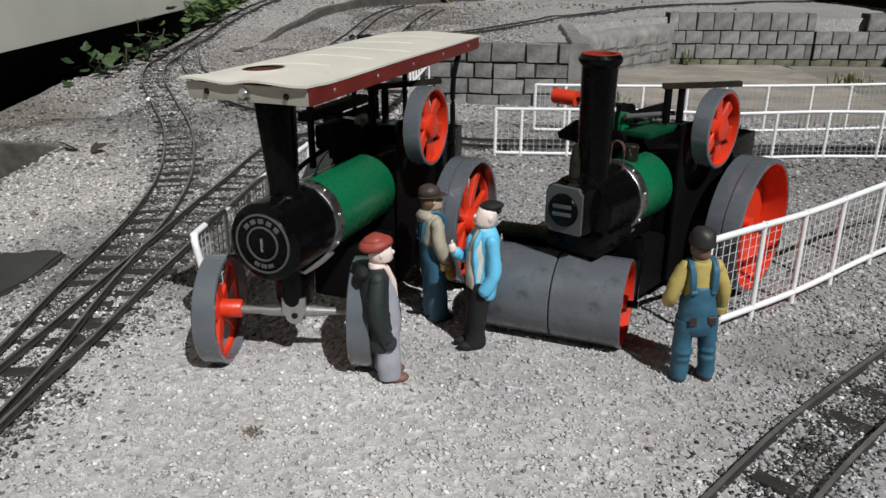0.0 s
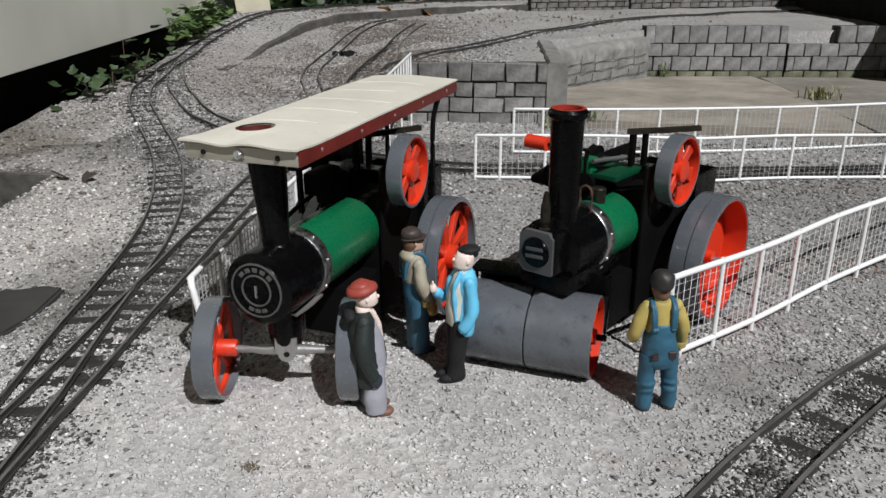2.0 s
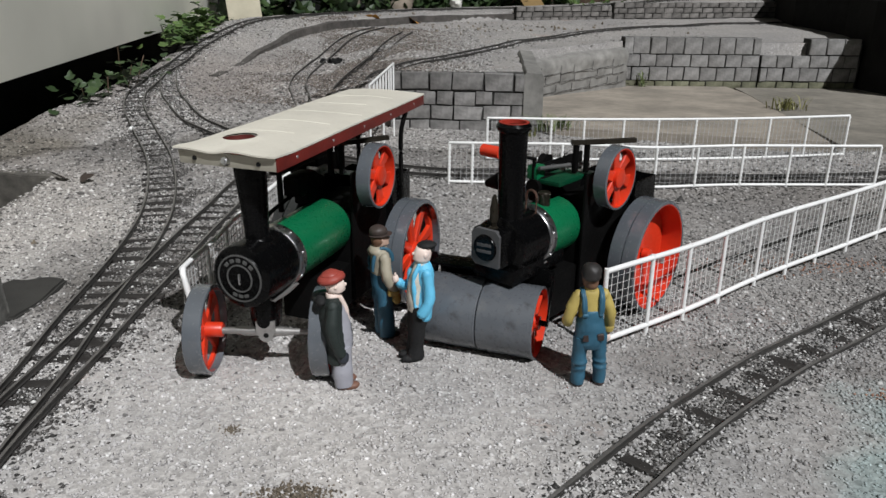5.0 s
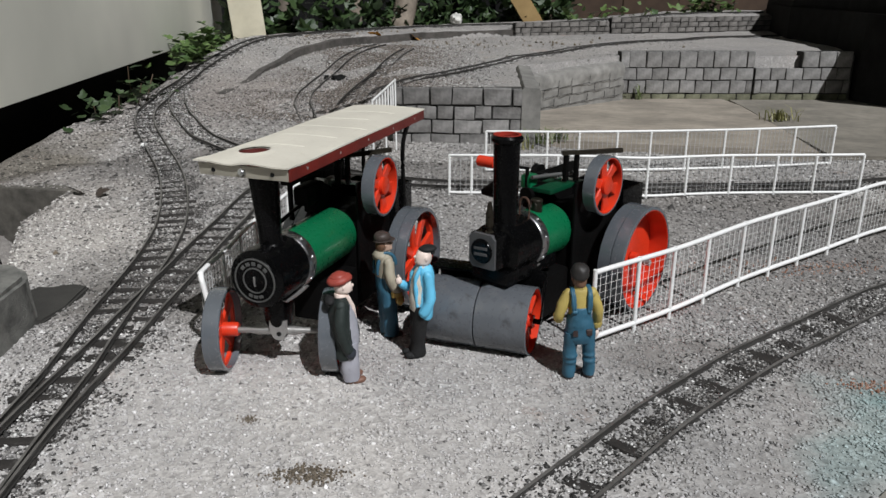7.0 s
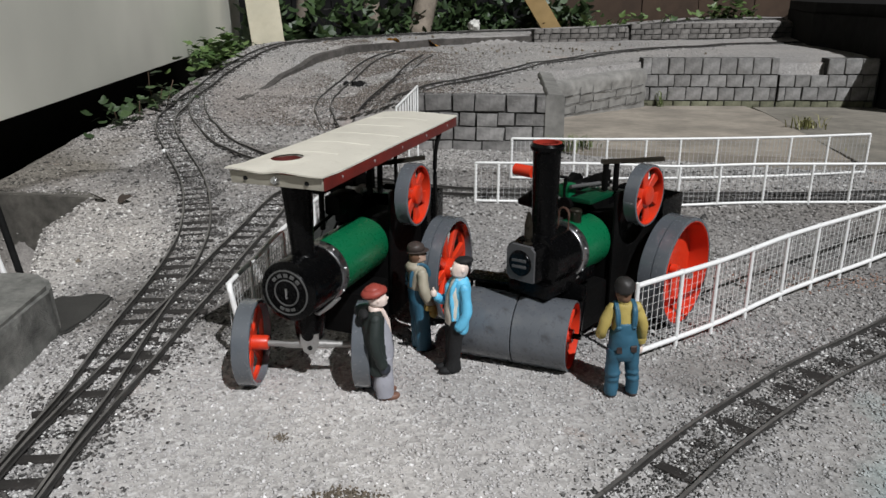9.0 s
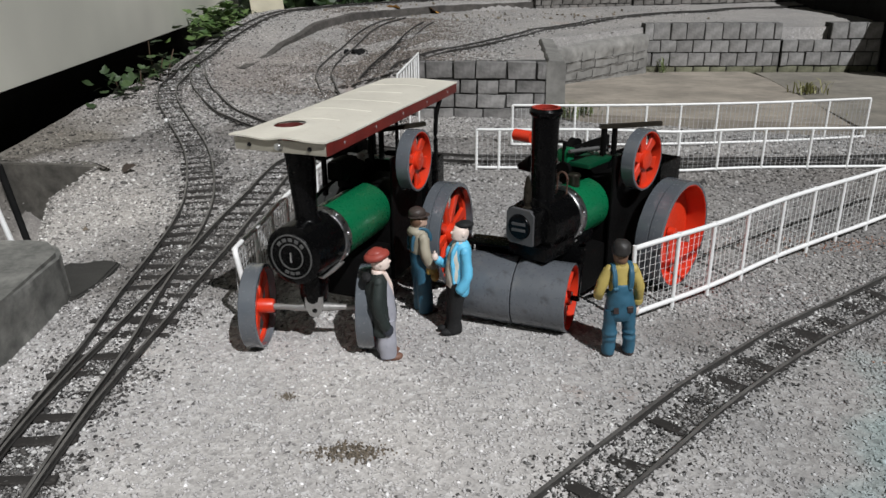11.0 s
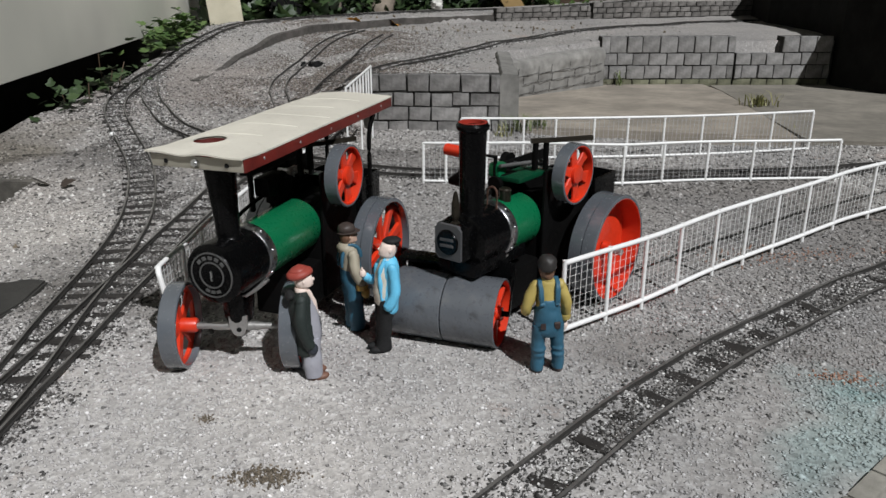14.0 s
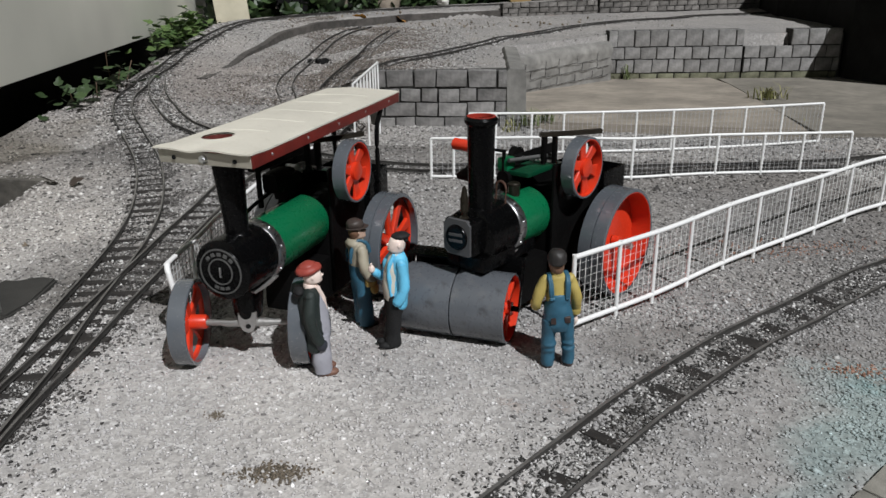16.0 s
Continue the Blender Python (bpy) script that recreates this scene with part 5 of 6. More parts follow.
def figurine(label, x, y, h, turn, mats, build, lean=0.0, slim=1.0):
    bm = bmesh.new()
    build(bm)
    bmesh.ops.scale(bm, vec=(h * 0.93 * slim, h * 0.95, h), verts=bm.verts)
    bm.normal_update()
    for v in bm.verts:
        v.co += v.normal * (0.0009 * noise.noise(v.co * 110) + 0.0005 * noise.noise(v.co * 300))
    m = Matrix.Translation((x, y, ground_z(x, y) - 0.0005)) @ Matrix.Rotation(radians(lean), 4, "Y") @ Matrix.Rotation(radians(turn), 4, "Z")
    return single("clay_figurine", bm, mats, label, "figurine", m, "figurines beside the engines", smooth=70)


def legs(bm, mi, shoe, w=0.058, top=0.46, rt=0.075, rb=0.062, cuff=1.06):
    for s in (-1, 1):
        loft(bm, [(s * w * 1.15, 0.0, 0.03, rb * cuff, rb * 1.1 * cuff), (s * w * 1.15, 0.0, 0.06, rb * cuff, rb * 1.1 * cuff), (s * w * 1.1, 0.003, 0.12, rb, rb), (s * w * 1.05, 0.006, 0.26, rb * 1.05, rb * 1.08), (s * w, 0.0, top - 0.08, rt, rt), (s * w * 0.9, 0, top, rt, rt)], mi)
        ball(bm, (s * w * 1.2, 0.035, 0.024), (0.047, 0.082, 0.032), mi=shoe)


def head(bm, z, skin, y=0.01, r=0.058):
    loft(bm, [(0, y - 0.006, z - 0.1, r * 0.62, r * 0.62), (0, y - 0.002, z - 0.062, r * 0.64, r * 0.66), (0, y + 0.006, z - 0.05, r * 0.85, r * 1.0), (0, y + 0.002, z, r, r * 1.12), (0, y, z + 0.045, r * 0.85, r * 0.95), (0, y, z + 0.06, r * 0.4, r * 0.5)], skin)
    ball(bm, (0, y + r * 1.1, z - 0.004), (0.012, 0.019, 0.015), mi=skin, u=8, v=6)
    ball(bm, (0, y + r * 0.85, z - 0.042), (0.026, 0.022, 0.016), mi=skin, u=8, v=6)
    for s in (-1, 1):
        ball(bm, (s * r * 1.0, y - 0.006, z), (0.007, 0.014, 0.017), mi=skin, u=8, v=6)


def with_beret(bm):
    # 0 pale, 1 beret, 2 jacket, 3 trousers, 4 shoes
    for k in (-1, 1):
        loft(bm, [(k * 0.062, 0.03, 0.035, 0.062, 0.075), (k * 0.062, 0.03, 0.07, 0.066, 0.08), (k * 0.06, 0.03, 0.2, 0.068, 0.084), (k * 0.055, 0.03, 0.38, 0.07, 0.08)], 3)
        ball(bm, (k * 0.066, 0.075, 0.026), (0.046, 0.085, 0.034), mi=4)
    loft(bm, [(0, 0.035, 0.3, 0.105, 0.085), (0, 0.045, 0.42, 0.1, 0.088), (0, 0.04, 0.55, 0.098, 0.085), (0, 0.025, 0.68, 0.09, 0.075), (0, 0.01, 0.76, 0.06, 0.06)], 3)
    loft(bm, [(0, -0.012, 0.235, 0.115, 0.085), (0, -0.008, 0.26, 0.13, 0.1), (0, -0.012, 0.36, 0.13, 0.108), (0, -0.018, 0.5, 0.124, 0.11), (0, -0.018, 0.62, 0.128, 0.104), (0, -0.012, 0.71, 0.126, 0.088), (0, -0.005, 0.765, 0.095, 0.068), (0, 0, 0.795, 0.05, 0.048)], 2)
    for s in (-1, 1):
        sleeve(bm, [(s * 0.11, -0.02, 0.735), (s * 0.145, -0.045, 0.6), (s * 0.148, -0.03, 0.46), (s * 0.132, 0.012, 0.35)], (0.05, 0.052, 0.05, 0.046), 2)
        sleeve(bm, [(s * 0.03, 0.045, 0.785), (s * 0.028, 0.085, 0.7), (s * 0.02, 0.105, 0.6), (s * 0.016, 0.118, 0.5)], (0.016, 0.02, 0.016, 0.01), 0)
    sleeve(bm, [(0, 0.128, 0.53), (0.01, 0.135, 0.44), (0.014, 0.13, 0.36)], (0.006, 0.005, 0.004), 2)
    loft(bm, [(0, -0.01, 0.765, 0.055, 0.055), (0, 0.0, 0.79, 0.06, 0.062), (0, 0.0, 0.815, 0.05, 0.055)], 0)
    head(bm, 0.872, 0, y=0.022, r=0.068)
    tilt = Matrix.Rotation(radians(9), 4, "X")
    ball(bm, (0, -0.002, 0.932), (0.096, 0.112, 0.05), tilt, mi=1, u=20, v=12)
    ball(bm, (0, -0.012, 0.962), (0.068, 0.078, 0.03), tilt, mi=1, u=16, v=8)
    ball(bm, (0, -0.1, 0.757), (0.07, 0.046, 0.042), mi=5, u=18, v=12)
    for s in (-1, 1):
        ball(bm, (s * 0.128, 0.03, 0.315), (0.04, 0.05, 0.055), mi=6)


def with_hood(bm):
    # 0 skin, 1 cap, 2 tan, 3 blue, 4 mitt, 5 hair
    for k in (-1, 1):
        loft(bm, [(k * 0.05, 0.0, 0.02, 0.066, 0.074), (k * 0.05, 0.0, 0.06, 0.068, 0.074), (k * 0.05, 0.0, 0.22, 0.066, 0.072), (k * 0.05, 0.0, 0.45, 0.07, 0.08)], 3)
        ball(bm, (k * 0.056, 0.03, 0.02), (0.05, 0.08, 0.024), mi=1)
    loft(bm, [(0, 0, 0.36, 0.118, 0.09), (0, 0, 0.46, 0.118, 0.096), (0, 0, 0.57, 0.112, 0.09), (0, 0, 0.61, 0.1, 0.08)], 3)
    loft(bm, [(0, 0, 0.55, 0.105, 0.085), (0, 0, 0.62, 0.115, 0.09), (0, 0, 0.71, 0.12, 0.085), (0, 0, 0.765, 0.095, 0.068), (0, 0, 0.8, 0.05, 0.05)], 2)
    loft(bm, [(0, 0.05, 0.54, 0.075, 0.042), (0, 0.055, 0.62, 0.068, 0.042), (0, 0.055, 0.69, 0.06, 0.038), (0, 0.05, 0.705, 0.05, 0.03)], 3)
    for s in (-1, 1):
        sleeve(bm, [(s * 0.052, 0.085, 0.68), (s * 0.06, 0.06, 0.765), (s * 0.06, -0.02, 0.795), (s * 0.058, -0.085, 0.7), (s * 0.04, -0.092, 0.6)], (0.013, 0.013, 0.013), 3)
        sleeve(bm, [(s * 0.112, 0, 0.725), (s * 0.152, -0.005, 0.6), (s * 0.15, 0.03, 0.5), (s * 0.14, 0.06, 0.43)], (0.048, 0.05, 0.046, 0.042), 2)
        loft(bm, [(s * 0.143, 0.052, 0.415, 0.05, 0.052), (s * 0.143, 0.052, 0.435, 0.054, 0.056), (s * 0.146, 0.046, 0.455, 0.05, 0.052)], 4)
        ball(bm, (s * 0.138, 0.078, 0.375), (0.034, 0.042, 0.05), mi=4)
        ball(bm, (s * 0.13, 0.105, 0.385), (0.014, 0.02, 0.026), mi=4, u=8, v=6)
    loft(bm, [(0, -0.04, 0.73, 0.075, 0.06), (0, -0.035, 0.77, 0.088, 0.07), (0, -0.025, 0.805, 0.06, 0.055)], 2)
    head(bm, 0.865, 0, y=0.012)
    ball(bm, (0, -0.016, 0.862), (0.064, 0.055, 0.062), mi=5)
    loft(bm, [(0, 0.0, 0.893, 0.066, 0.076), (0, -0.002, 0.925, 0.072, 0.082), (0, -0.004, 0.958, 0.06, 0.068), (0, -0.004, 0.978, 0.025, 0.03)], 1)
    ball(bm, (0, 0.016, 0.9), (0.088, 0.105, 0.014), mi=1, u=18, v=8)


def with_blue_jacket(bm):
    # 0 pale, 1 black, 2 sky, 3 shirt
    legs(bm, 1, 1, w=0.036, top=0.47, rt=0.075, rb=0.056)
    loft(bm, [(0, 0.015, 0.42, 0.09, 0.078), (0, 0.026, 0.55, 0.088, 0.084), (0, 0.024, 0.68, 0.088, 0.08), (0, 0.01, 0.8, 0.05, 0.05)], 3)
    loft(bm, [(0, -0.022, 0.35, 0.09, 0.07), (0, -0.022, 0.375, 0.112, 0.086), (0, -0.024, 0.43, 0.118, 0.088), (0, -0.022, 0.52, 0.11, 0.084), (0, -0.02, 0.62, 0.112, 0.082), (0, -0.012, 0.71, 0.116, 0.08), (0, -0.008, 0.765, 0.092, 0.066), (0, -0.006, 0.8, 0.05, 0.045)], 2)
    for s in (-1, 1):
        sleeve(bm, [(s * 0.042, 0.045, 0.79), (s * 0.058, 0.08, 0.7), (s * 0.072, 0.068, 0.56), (s * 0.08, 0.05, 0.46)], (0.015, 0.018, 0.018, 0.014), 2)
    sleeve(bm, [(-0.1, -0.01, 0.735), (-0.13, -0.035, 0.61), (-0.132, -0.025, 0.5), (-0.112, 0.01, 0.42)], (0.044, 0.042, 0.042, 0.042), 2)
    sleeve(bm, [(0.1, 0.0, 0.72), (0.135, 0.03, 0.61), (0.12, 0.105, 0.575), (0.085, 0.165, 0.615)], (0.045, 0.044, 0.041, 0.036), 2)
    ball(bm, (0.07, 0.19, 0.65), (0.026, 0.03, 0.036), mi=0)
    ball(bm, (0.062, 0.2, 0.685), (0.011, 0.013, 0.022), mi=0, u=8, v=6)
    head(bm, 0.876, 0, y=0.012, r=0.064)
    tilt = Matrix.Rotation(radians(-8), 4, "X")
    ball(bm, (0, -0.016, 0.944), (0.07, 0.08, 0.023), tilt, mi=1, u=20, v=10)
    ball(bm, (0, -0.05, 0.922), (0.052, 0.026, 0.026), mi=1)


def with_dungarees(bm):
    # 0 brown, 1 cap, 2 ochre, 3 blue, 4 dark pocket
    for k in (-1, 1):
        loft(bm, [(k * 0.096, 0.0, 0.035, 0.056, 0.066), (k * 0.096, 0.0, 0.06, 0.06, 0.068), (k * 0.094, 0.0, 0.13, 0.058, 0.066), (k * 0.092, -0.004, 0.165, 0.064, 0.074), (k * 0.091, -0.002, 0.19, 0.058, 0.068), (k * 0.09, -0.004, 0.215, 0.065, 0.076), (k * 0.088, 0.0, 0.25, 0.06, 0.07), (k * 0.08, 0.0, 0.33, 0.068, 0.08), (k * 0.066, 0, 0.42, 0.074, 0.09)], 3)
        ball(bm, (k * 0.096, 0.018, 0.026), (0.056, 0.088, 0.034), mi=4)
    loft(bm, [(0, 0, 0.33, 0.12, 0.09), (0, -0.004, 0.38, 0.135, 0.104), (0, -0.002, 0.46, 0.13, 0.102), (0, 0, 0.54, 0.115, 0.092), (0, 0, 0.58, 0.104, 0.082)], 3)
    loft(bm, [(0, 0, 0.53, 0.1, 0.08), (0, 0, 0.62, 0.112, 0.082), (0, 0, 0.71, 0.12, 0.078), (0, 0, 0.76, 0.098, 0.064), (0, 0, 0.79, 0.055, 0.048)], 2)
    loft(bm, [(0, -0.028, 0.48, 0.112, 0.075), (0, -0.028, 0.55, 0.102, 0.068), (0, -0.028, 0.6, 0.092, 0.064), (0, -0.028, 0.63, 0.08, 0.062), (0, -0.026, 0.64, 0.06, 0.05)], 3)
    for s in (-1, 1):
        for dx in (-0.008, 0.008):
            sleeve(bm, [(s * 0.066 + dx, -0.08, 0.61), (s * 0.074 + dx, -0.084, 0.69), (s * 0.078 + dx, -0.058, 0.762), (s * 0.072 + dx, 0.02, 0.782), (s * 0.06 + dx, 0.085, 0.68)], (0.015, 0.015, 0.015), 3)
        box(bm, (s * 0.062, -0.1, 0.435), (0.054, 0.02, 0.055), bev=0.008, mi=4)
    sleeve(bm, [(0.11, 0.0, 0.735), (0.162, -0.005, 0.61), (0.176, 0.015, 0.52), (0.172, 0.05, 0.445)], (0.047, 0.05, 0.046, 0.042), 2)
    loft(bm, [(0.173, 0.045, 0.43, 0.046, 0.046), (0.173, 0.043, 0.45, 0.052, 0.052), (0.174, 0.04, 0.47, 0.047, 0.047)], 2)
    ball(bm, (0.168, 0.062, 0.37), (0.028, 0.034, 0.055), mi=5)
    sleeve(bm, [(-0.11, 0.0, 0.735), (-0.172, -0.012, 0.63), (-0.192, 0.01, 0.545), (-0.165, 0.1, 0.5)], (0.047, 0.05, 0.046, 0.04), 2)
    ball(bm, (-0.15, 0.14, 0.5), (0.03, 0.04, 0.036), mi=0)
    loft(bm, [(0, 0.0, 0.765, 0.052, 0.05), (0, 0.0, 0.785, 0.056, 0.055), (0, 0.0, 0.8, 0.05, 0.05)], 2)
    head(bm, 0.86, 0, y=0.0, r=0.066)
    loft(bm, [(0, -0.012, 0.872, 0.07, 0.076), (0, -0.012, 0.885, 0.08, 0.088), (0, -0.01, 0.92, 0.08, 0.088), (0, -0.008, 0.96, 0.066, 0.072), (0, -0.008, 0.985, 0.03, 0.034)], 1)
    ball(bm, (0, 0.075, 0.885), (0.06, 0.05, 0.011), mi=1)


C_SKIN = clay("tan_skin_paint", (0.5, 0.34, 0.26))
C_POCKET = clay("dark_leather_paint", (0.04, 0.026, 0.024))
figurine("clay figurine in a red beret, dark jacket and grey trousers", 0.0095, 0.400, 0.0875, -74, [C_PALE, C_BERET, C_JACKET, C_GREYT, C_SHOE, C_BLACK, C_NAVY], with_beret, -1.5, 1.06)
figurine("clay figurine in a brown hat, tan jumper and blue dungarees", 0.0365, 0.482, 0.0945, -66, [C_SKIN, C_CAP, C_TAN, C_BLUE, C_MITT, C_BROWN], with_hood, -2.5)
figurine("clay figurine in a light blue jacket, black beret and trousers", 0.0605, 0.440, 0.0965, 106, [C_PALE, C_BLACK, C_SKY, C_SHIRT], with_blue_jacket, 5.0)
figurine("clay figurine in blue dungarees and ochre shirt, back turned", 0.1845, 0.405, 0.0935, 4, [C_BROWN, C_GREYCAP, C_OCHRE, C_BLUE, C_POCKET, C_PALE], with_dungarees, -2.5, 0.93)


# ---- concrete pieces at the track's edge ----
def rough_block(name, label, corners, z0, z1, mat, bev=0.004, seed=1, rough=0.002, grain=45):
    bm = bmesh.new()
    lo = [bm.verts.new((x, y, z0)) for x, y in corners]
    hi = [bm.verts.new((x, y, z1)) for x, y in corners]
    bm.faces.new(hi)
    bm.faces.new(lo[::-1])
    n = len(corners)
    for k in range(n):
        bm.faces.new((lo[k], lo[(k + 1) % n], hi[(k + 1) % n], hi[k]))
    bmesh.ops.bevel(bm, geom=bm.edges[:], offset=bev, segments=2, affect="EDGES")
    bmesh.ops.subdivide_edges(bm, edges=bm.edges[:], cuts=7, use_grid_fill=True)
    for v in bm.verts:
        v.co += Vector((1, 1, 1)) * rough * noise.noise(v.co * grain + Vector((seed, 0, 0)))
    return single(name, bm, mat, label, "concrete block", smooth=40)


rough_block("concrete_block", "worn grey concrete block at the trackside", [(-0.277, 0.30), (-0.268, 0.40), (-0.272, 0.50), (-0.294, 0.527), (-0.46, 0.548), (-0.47, 0.32)], -0.02, 0.046, M_BLOCK, seed=2)
M_DARK_STONE = stone_material("flat_dark_stone", (0.022, 0.021, 0.019), (0.045, 0.043, 0.039), 16, 0.002, 0.05)
rough_block("stone_edging", "flat dark stone set in the gravel", [(-0.285, 0.485), (-0.266, 0.497), (-0.26, 0.53), (-0.262, 0.585), (-0.309, 0.577), (-0.33, 0.53)], -0.02, 0.0045, M_DARK_STONE, 0.002, 4)
M_EDGING = stone_material("brown_weathered_concrete", (0.06, 0.055, 0.048), (0.15, 0.139, 0.122), 60, 0.002, 0.0)
rough_block("concrete_edging", "brown weathered concrete edging half buried in gravel", [(-0.425, 0.941), (-0.60, 0.978), (-0.66, 1.02), (-0.58, 1.03), (-0.46, 0.975)], -0.12, 0.002, M_EDGING, 0.0015, 6, 0.0025, 30)
# added black rod imitates the dark shaded gap at the pit's side
pipe = bmesh.new()
cyl(pipe, (0, 0, -0.12), (0.0, 0.0, 0.075), 0.0042, n=12)
single("gap_shade_rod", pipe, M_PITCH_SHADE, "black rod put in for the shaded gap by the edging", "stake", pose(-0.483, 0.80, -0.03, 0, -9, 0))
# dark sheet gives the pit floor its shade by colour
pit = bmesh.new()
box(pit, (0, 0, 0), (0.26, 0.36, 0.02), bev=0.006)
for v in pit.verts:
    v.co.z += 0.006 * noise.noise(v.co * 30)
single("shade_soil_bed", pit, M_SHADE_SOIL, "dark soil sheet put in for the pit's shade", "soil", pose(-0.525, 0.78, -0.134), kind="structure")
stake = bmesh.new()
cyl(stake, (0, 0, -0.08), (0.0, 0.0, 0.02), 0.0035, n=10)
single("white_stake", stake, M_WHITE, "thin white plastic stake beside the concrete edging", "stake", pose(-0.512, 0.81, -0.03, 0, -12, 0))


# ---- cream panel building on the left ----
def panel_building():
    ang = math.atan2(-0.0936, 1.0)
    t = thing("shed", "cream painted shed wall over a void painted black for shade", "shed", Matrix.Translation((-0.641, 1.22, 0)) @ Matrix.Rotation(-ang, 4, "Z"), kind="structure")
    bm = bmesh.new()
    box(bm, (-0.03, 0.02, 0.98), (0.06, 4.04, 1.78), bev=0.004)
    part("wall_panel", bm, M_PANEL, t, "cream painted sheet wall")
    # black skirt stands in for the shaded void below the panel
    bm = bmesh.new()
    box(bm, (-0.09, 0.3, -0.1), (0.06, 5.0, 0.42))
    part("base", bm, M_PITCH_SHADE, t, "black skirt painting the shaded void under the wall")
    # black sheet paints the shade between panel and post
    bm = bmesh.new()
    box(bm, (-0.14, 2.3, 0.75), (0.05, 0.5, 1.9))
    part("gap_shade", bm, M_PITCH_SHADE, t, "black sheet for the shade beside the panel")


M_POST = stone_material("peeling_cream_paint", (0.6, 0.55, 0.42), (0.72, 0.67, 0.53), 16, 0.001, 0)
panel_building()
post = bmesh.new()
box(post, (0, 0, 0.75), (0.122, 0.06, 1.92), bev=0.006)
single("timber_post", post, M_POST, "peeling cream painted timber post beside the shed", "post", pose(-0.636, 2.93, 0, 0, -5, 12))
# dark sheet under the shed, coloured for the shade down there
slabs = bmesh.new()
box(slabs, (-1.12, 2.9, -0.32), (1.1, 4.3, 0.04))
single("shade_soil_bed", slabs, M_SHADE_SOIL, "dark soil sheet for the shaded gap below the shed", "soil", kind="structure")


# ---- planting ----
def leaf_material(name, a, b):
    m = material(name, a, 0.5)
    n, l, bs = nodes_of(m)
    g = n.new("ShaderNodeNewGeometry")
    l.new(ramp(m, g.outputs["Random Per Island"], [(0.0, a), (1.0, b)]), bs.inputs["Base Color"])
    bs.inputs["Subsurface Weight"].default_value = 0.0
    return m


M_IVY = leaf_material("ivy_leaf", (0.014, 0.03, 0.01), (0.045, 0.078, 0.025))
M_LEAF = leaf_material("bright_leaf", (0.03, 0.066, 0.014), (0.1, 0.155, 0.045))
M_GRASS = leaf_material("green_grass_blade", (0.06, 0.09, 0.025), (0.14, 0.17, 0.06))
M_DRY = leaf_material("dry_grass_blade", (0.15, 0.16, 0.05), (0.3, 0.28, 0.12))
M_STEM = worn("brown_stem", (0.1, 0.065, 0.04), 0.8, vary=0.3, dirt=0.4, relief=0.002, scale=20)


def leaf(bm, c, size, yaw, tilt, roll):
    m = Matrix.Translation(c) @ Euler((tilt, roll, yaw)).to_matrix().to_4x4()
    out = [(0, 0, 0), (0.32, 0.12, 0.03), (0.5, 0.42, 0.05), (0.26, 0.55, 0.03), (0.22, 0.8, 0.02), (0, 1.1, -0.06), (-0.22, 0.8, 0.02), (-0.26, 0.55, 0.03), (-0.5, 0.42, 0.05), (-0.32, 0.12, 0.03)]
    mid = [bm.verts.new(m @ (Vector(p) * size)) for p in ((0, 0, 0), (0, 0.5, -0.03), (0, 1.1, -0.06))]
    rim = [bm.verts.new(m @ (Vector(p) * size)) for p in out]
    for k in range(1, 5):
        bm.faces.new((mid[1], rim[k], rim[k + 1]))
        bm.faces.new((mid[1], rim[10 - k - 1], rim[10 - k]))
    bm.faces.new((mid[0], rim[1], mid[1]))
    bm.faces.new((mid[1], rim[9], mid[0]))


def plant(name, label, centre, spread, count, size, mat, seed, stems=4, flat=0.5):
    rng = random.Random(seed)
    t = thing(name, label, "plant", Matrix.Translation(centre), "plants along the edge")
    bm = bmesh.new()
    for k in range(count):
        p = Vector((rng.gauss(0, spread[0] / 2), rng.gauss(0, spread[1] / 2), abs(rng.gauss(0, spread[2] / 2)) + 0.004))
        leaf(bm, p, size * rng.uniform(0.6, 1.25), rng.uniform(0, 6.28), rng.uniform(-0.2, 0.9) * flat + 0.2, rng.uniform(-0.5, 0.5))
    part("foliage", bm, mat, t, smooth=0)
    for k in range(stems):
        bm = bmesh.new()
        a = Vector((rng.uniform(-1, 1) * spread[0] * 0.3, rng.uniform(-1, 1) * spread[1] * 0.3, -0.03))
        b = Vector((a.x + rng.uniform(-1, 1) * spread[0] * 0.5, a.y + rng.uniform(-1, 1) * spread[1] * 0.5, spread[2] * rng.uniform(0.7, 1.3)))
        sweep(bm, curve_through([a, (a + b) / 2 + Vector((rng.uniform(-1, 1), rng.uniform(-1, 1), 0)) * 0.01, b], 0.006), ring_prof(0.0012, 5))
        part("stem", bm, M_STEM, t)
    return t


plant("leafy_weed", "bright green leafy weed beside the shed base", (-0.664, 2.38, 0.055), (0.065, 0.26, 0.07), 620, 0.027, M_LEAF, 3, stems=2)
plant("shrub", "green leafy shrub growing against the board fence", (1.42, 3.84, 0.1), (0.11, 0.1, 0.18), 120, 0.042, M_LEAF, 31, stems=3)
plant("leafy_weed", "low green weed with pale leaves at the gravel edge", (-0.60, 1.62, 0.03), (0.05, 0.14, 0.045), 40, 0.022, M_IVY, 8, stems=2)
plant("leafy_weed", "straggling bindweed with curled leaves", (-0.60, 1.46, 0.022), (0.05, 0.16, 0.035), 44, 0.022, M_IVY, 9, stems=2, flat=1.0)
plant("leafy_weed", "small weed seedlings against the dark base", (-0.62, 1.72, 0.03), (0.04, 0.2, 0.06), 26, 0.018, M_IVY, 12, stems=1)


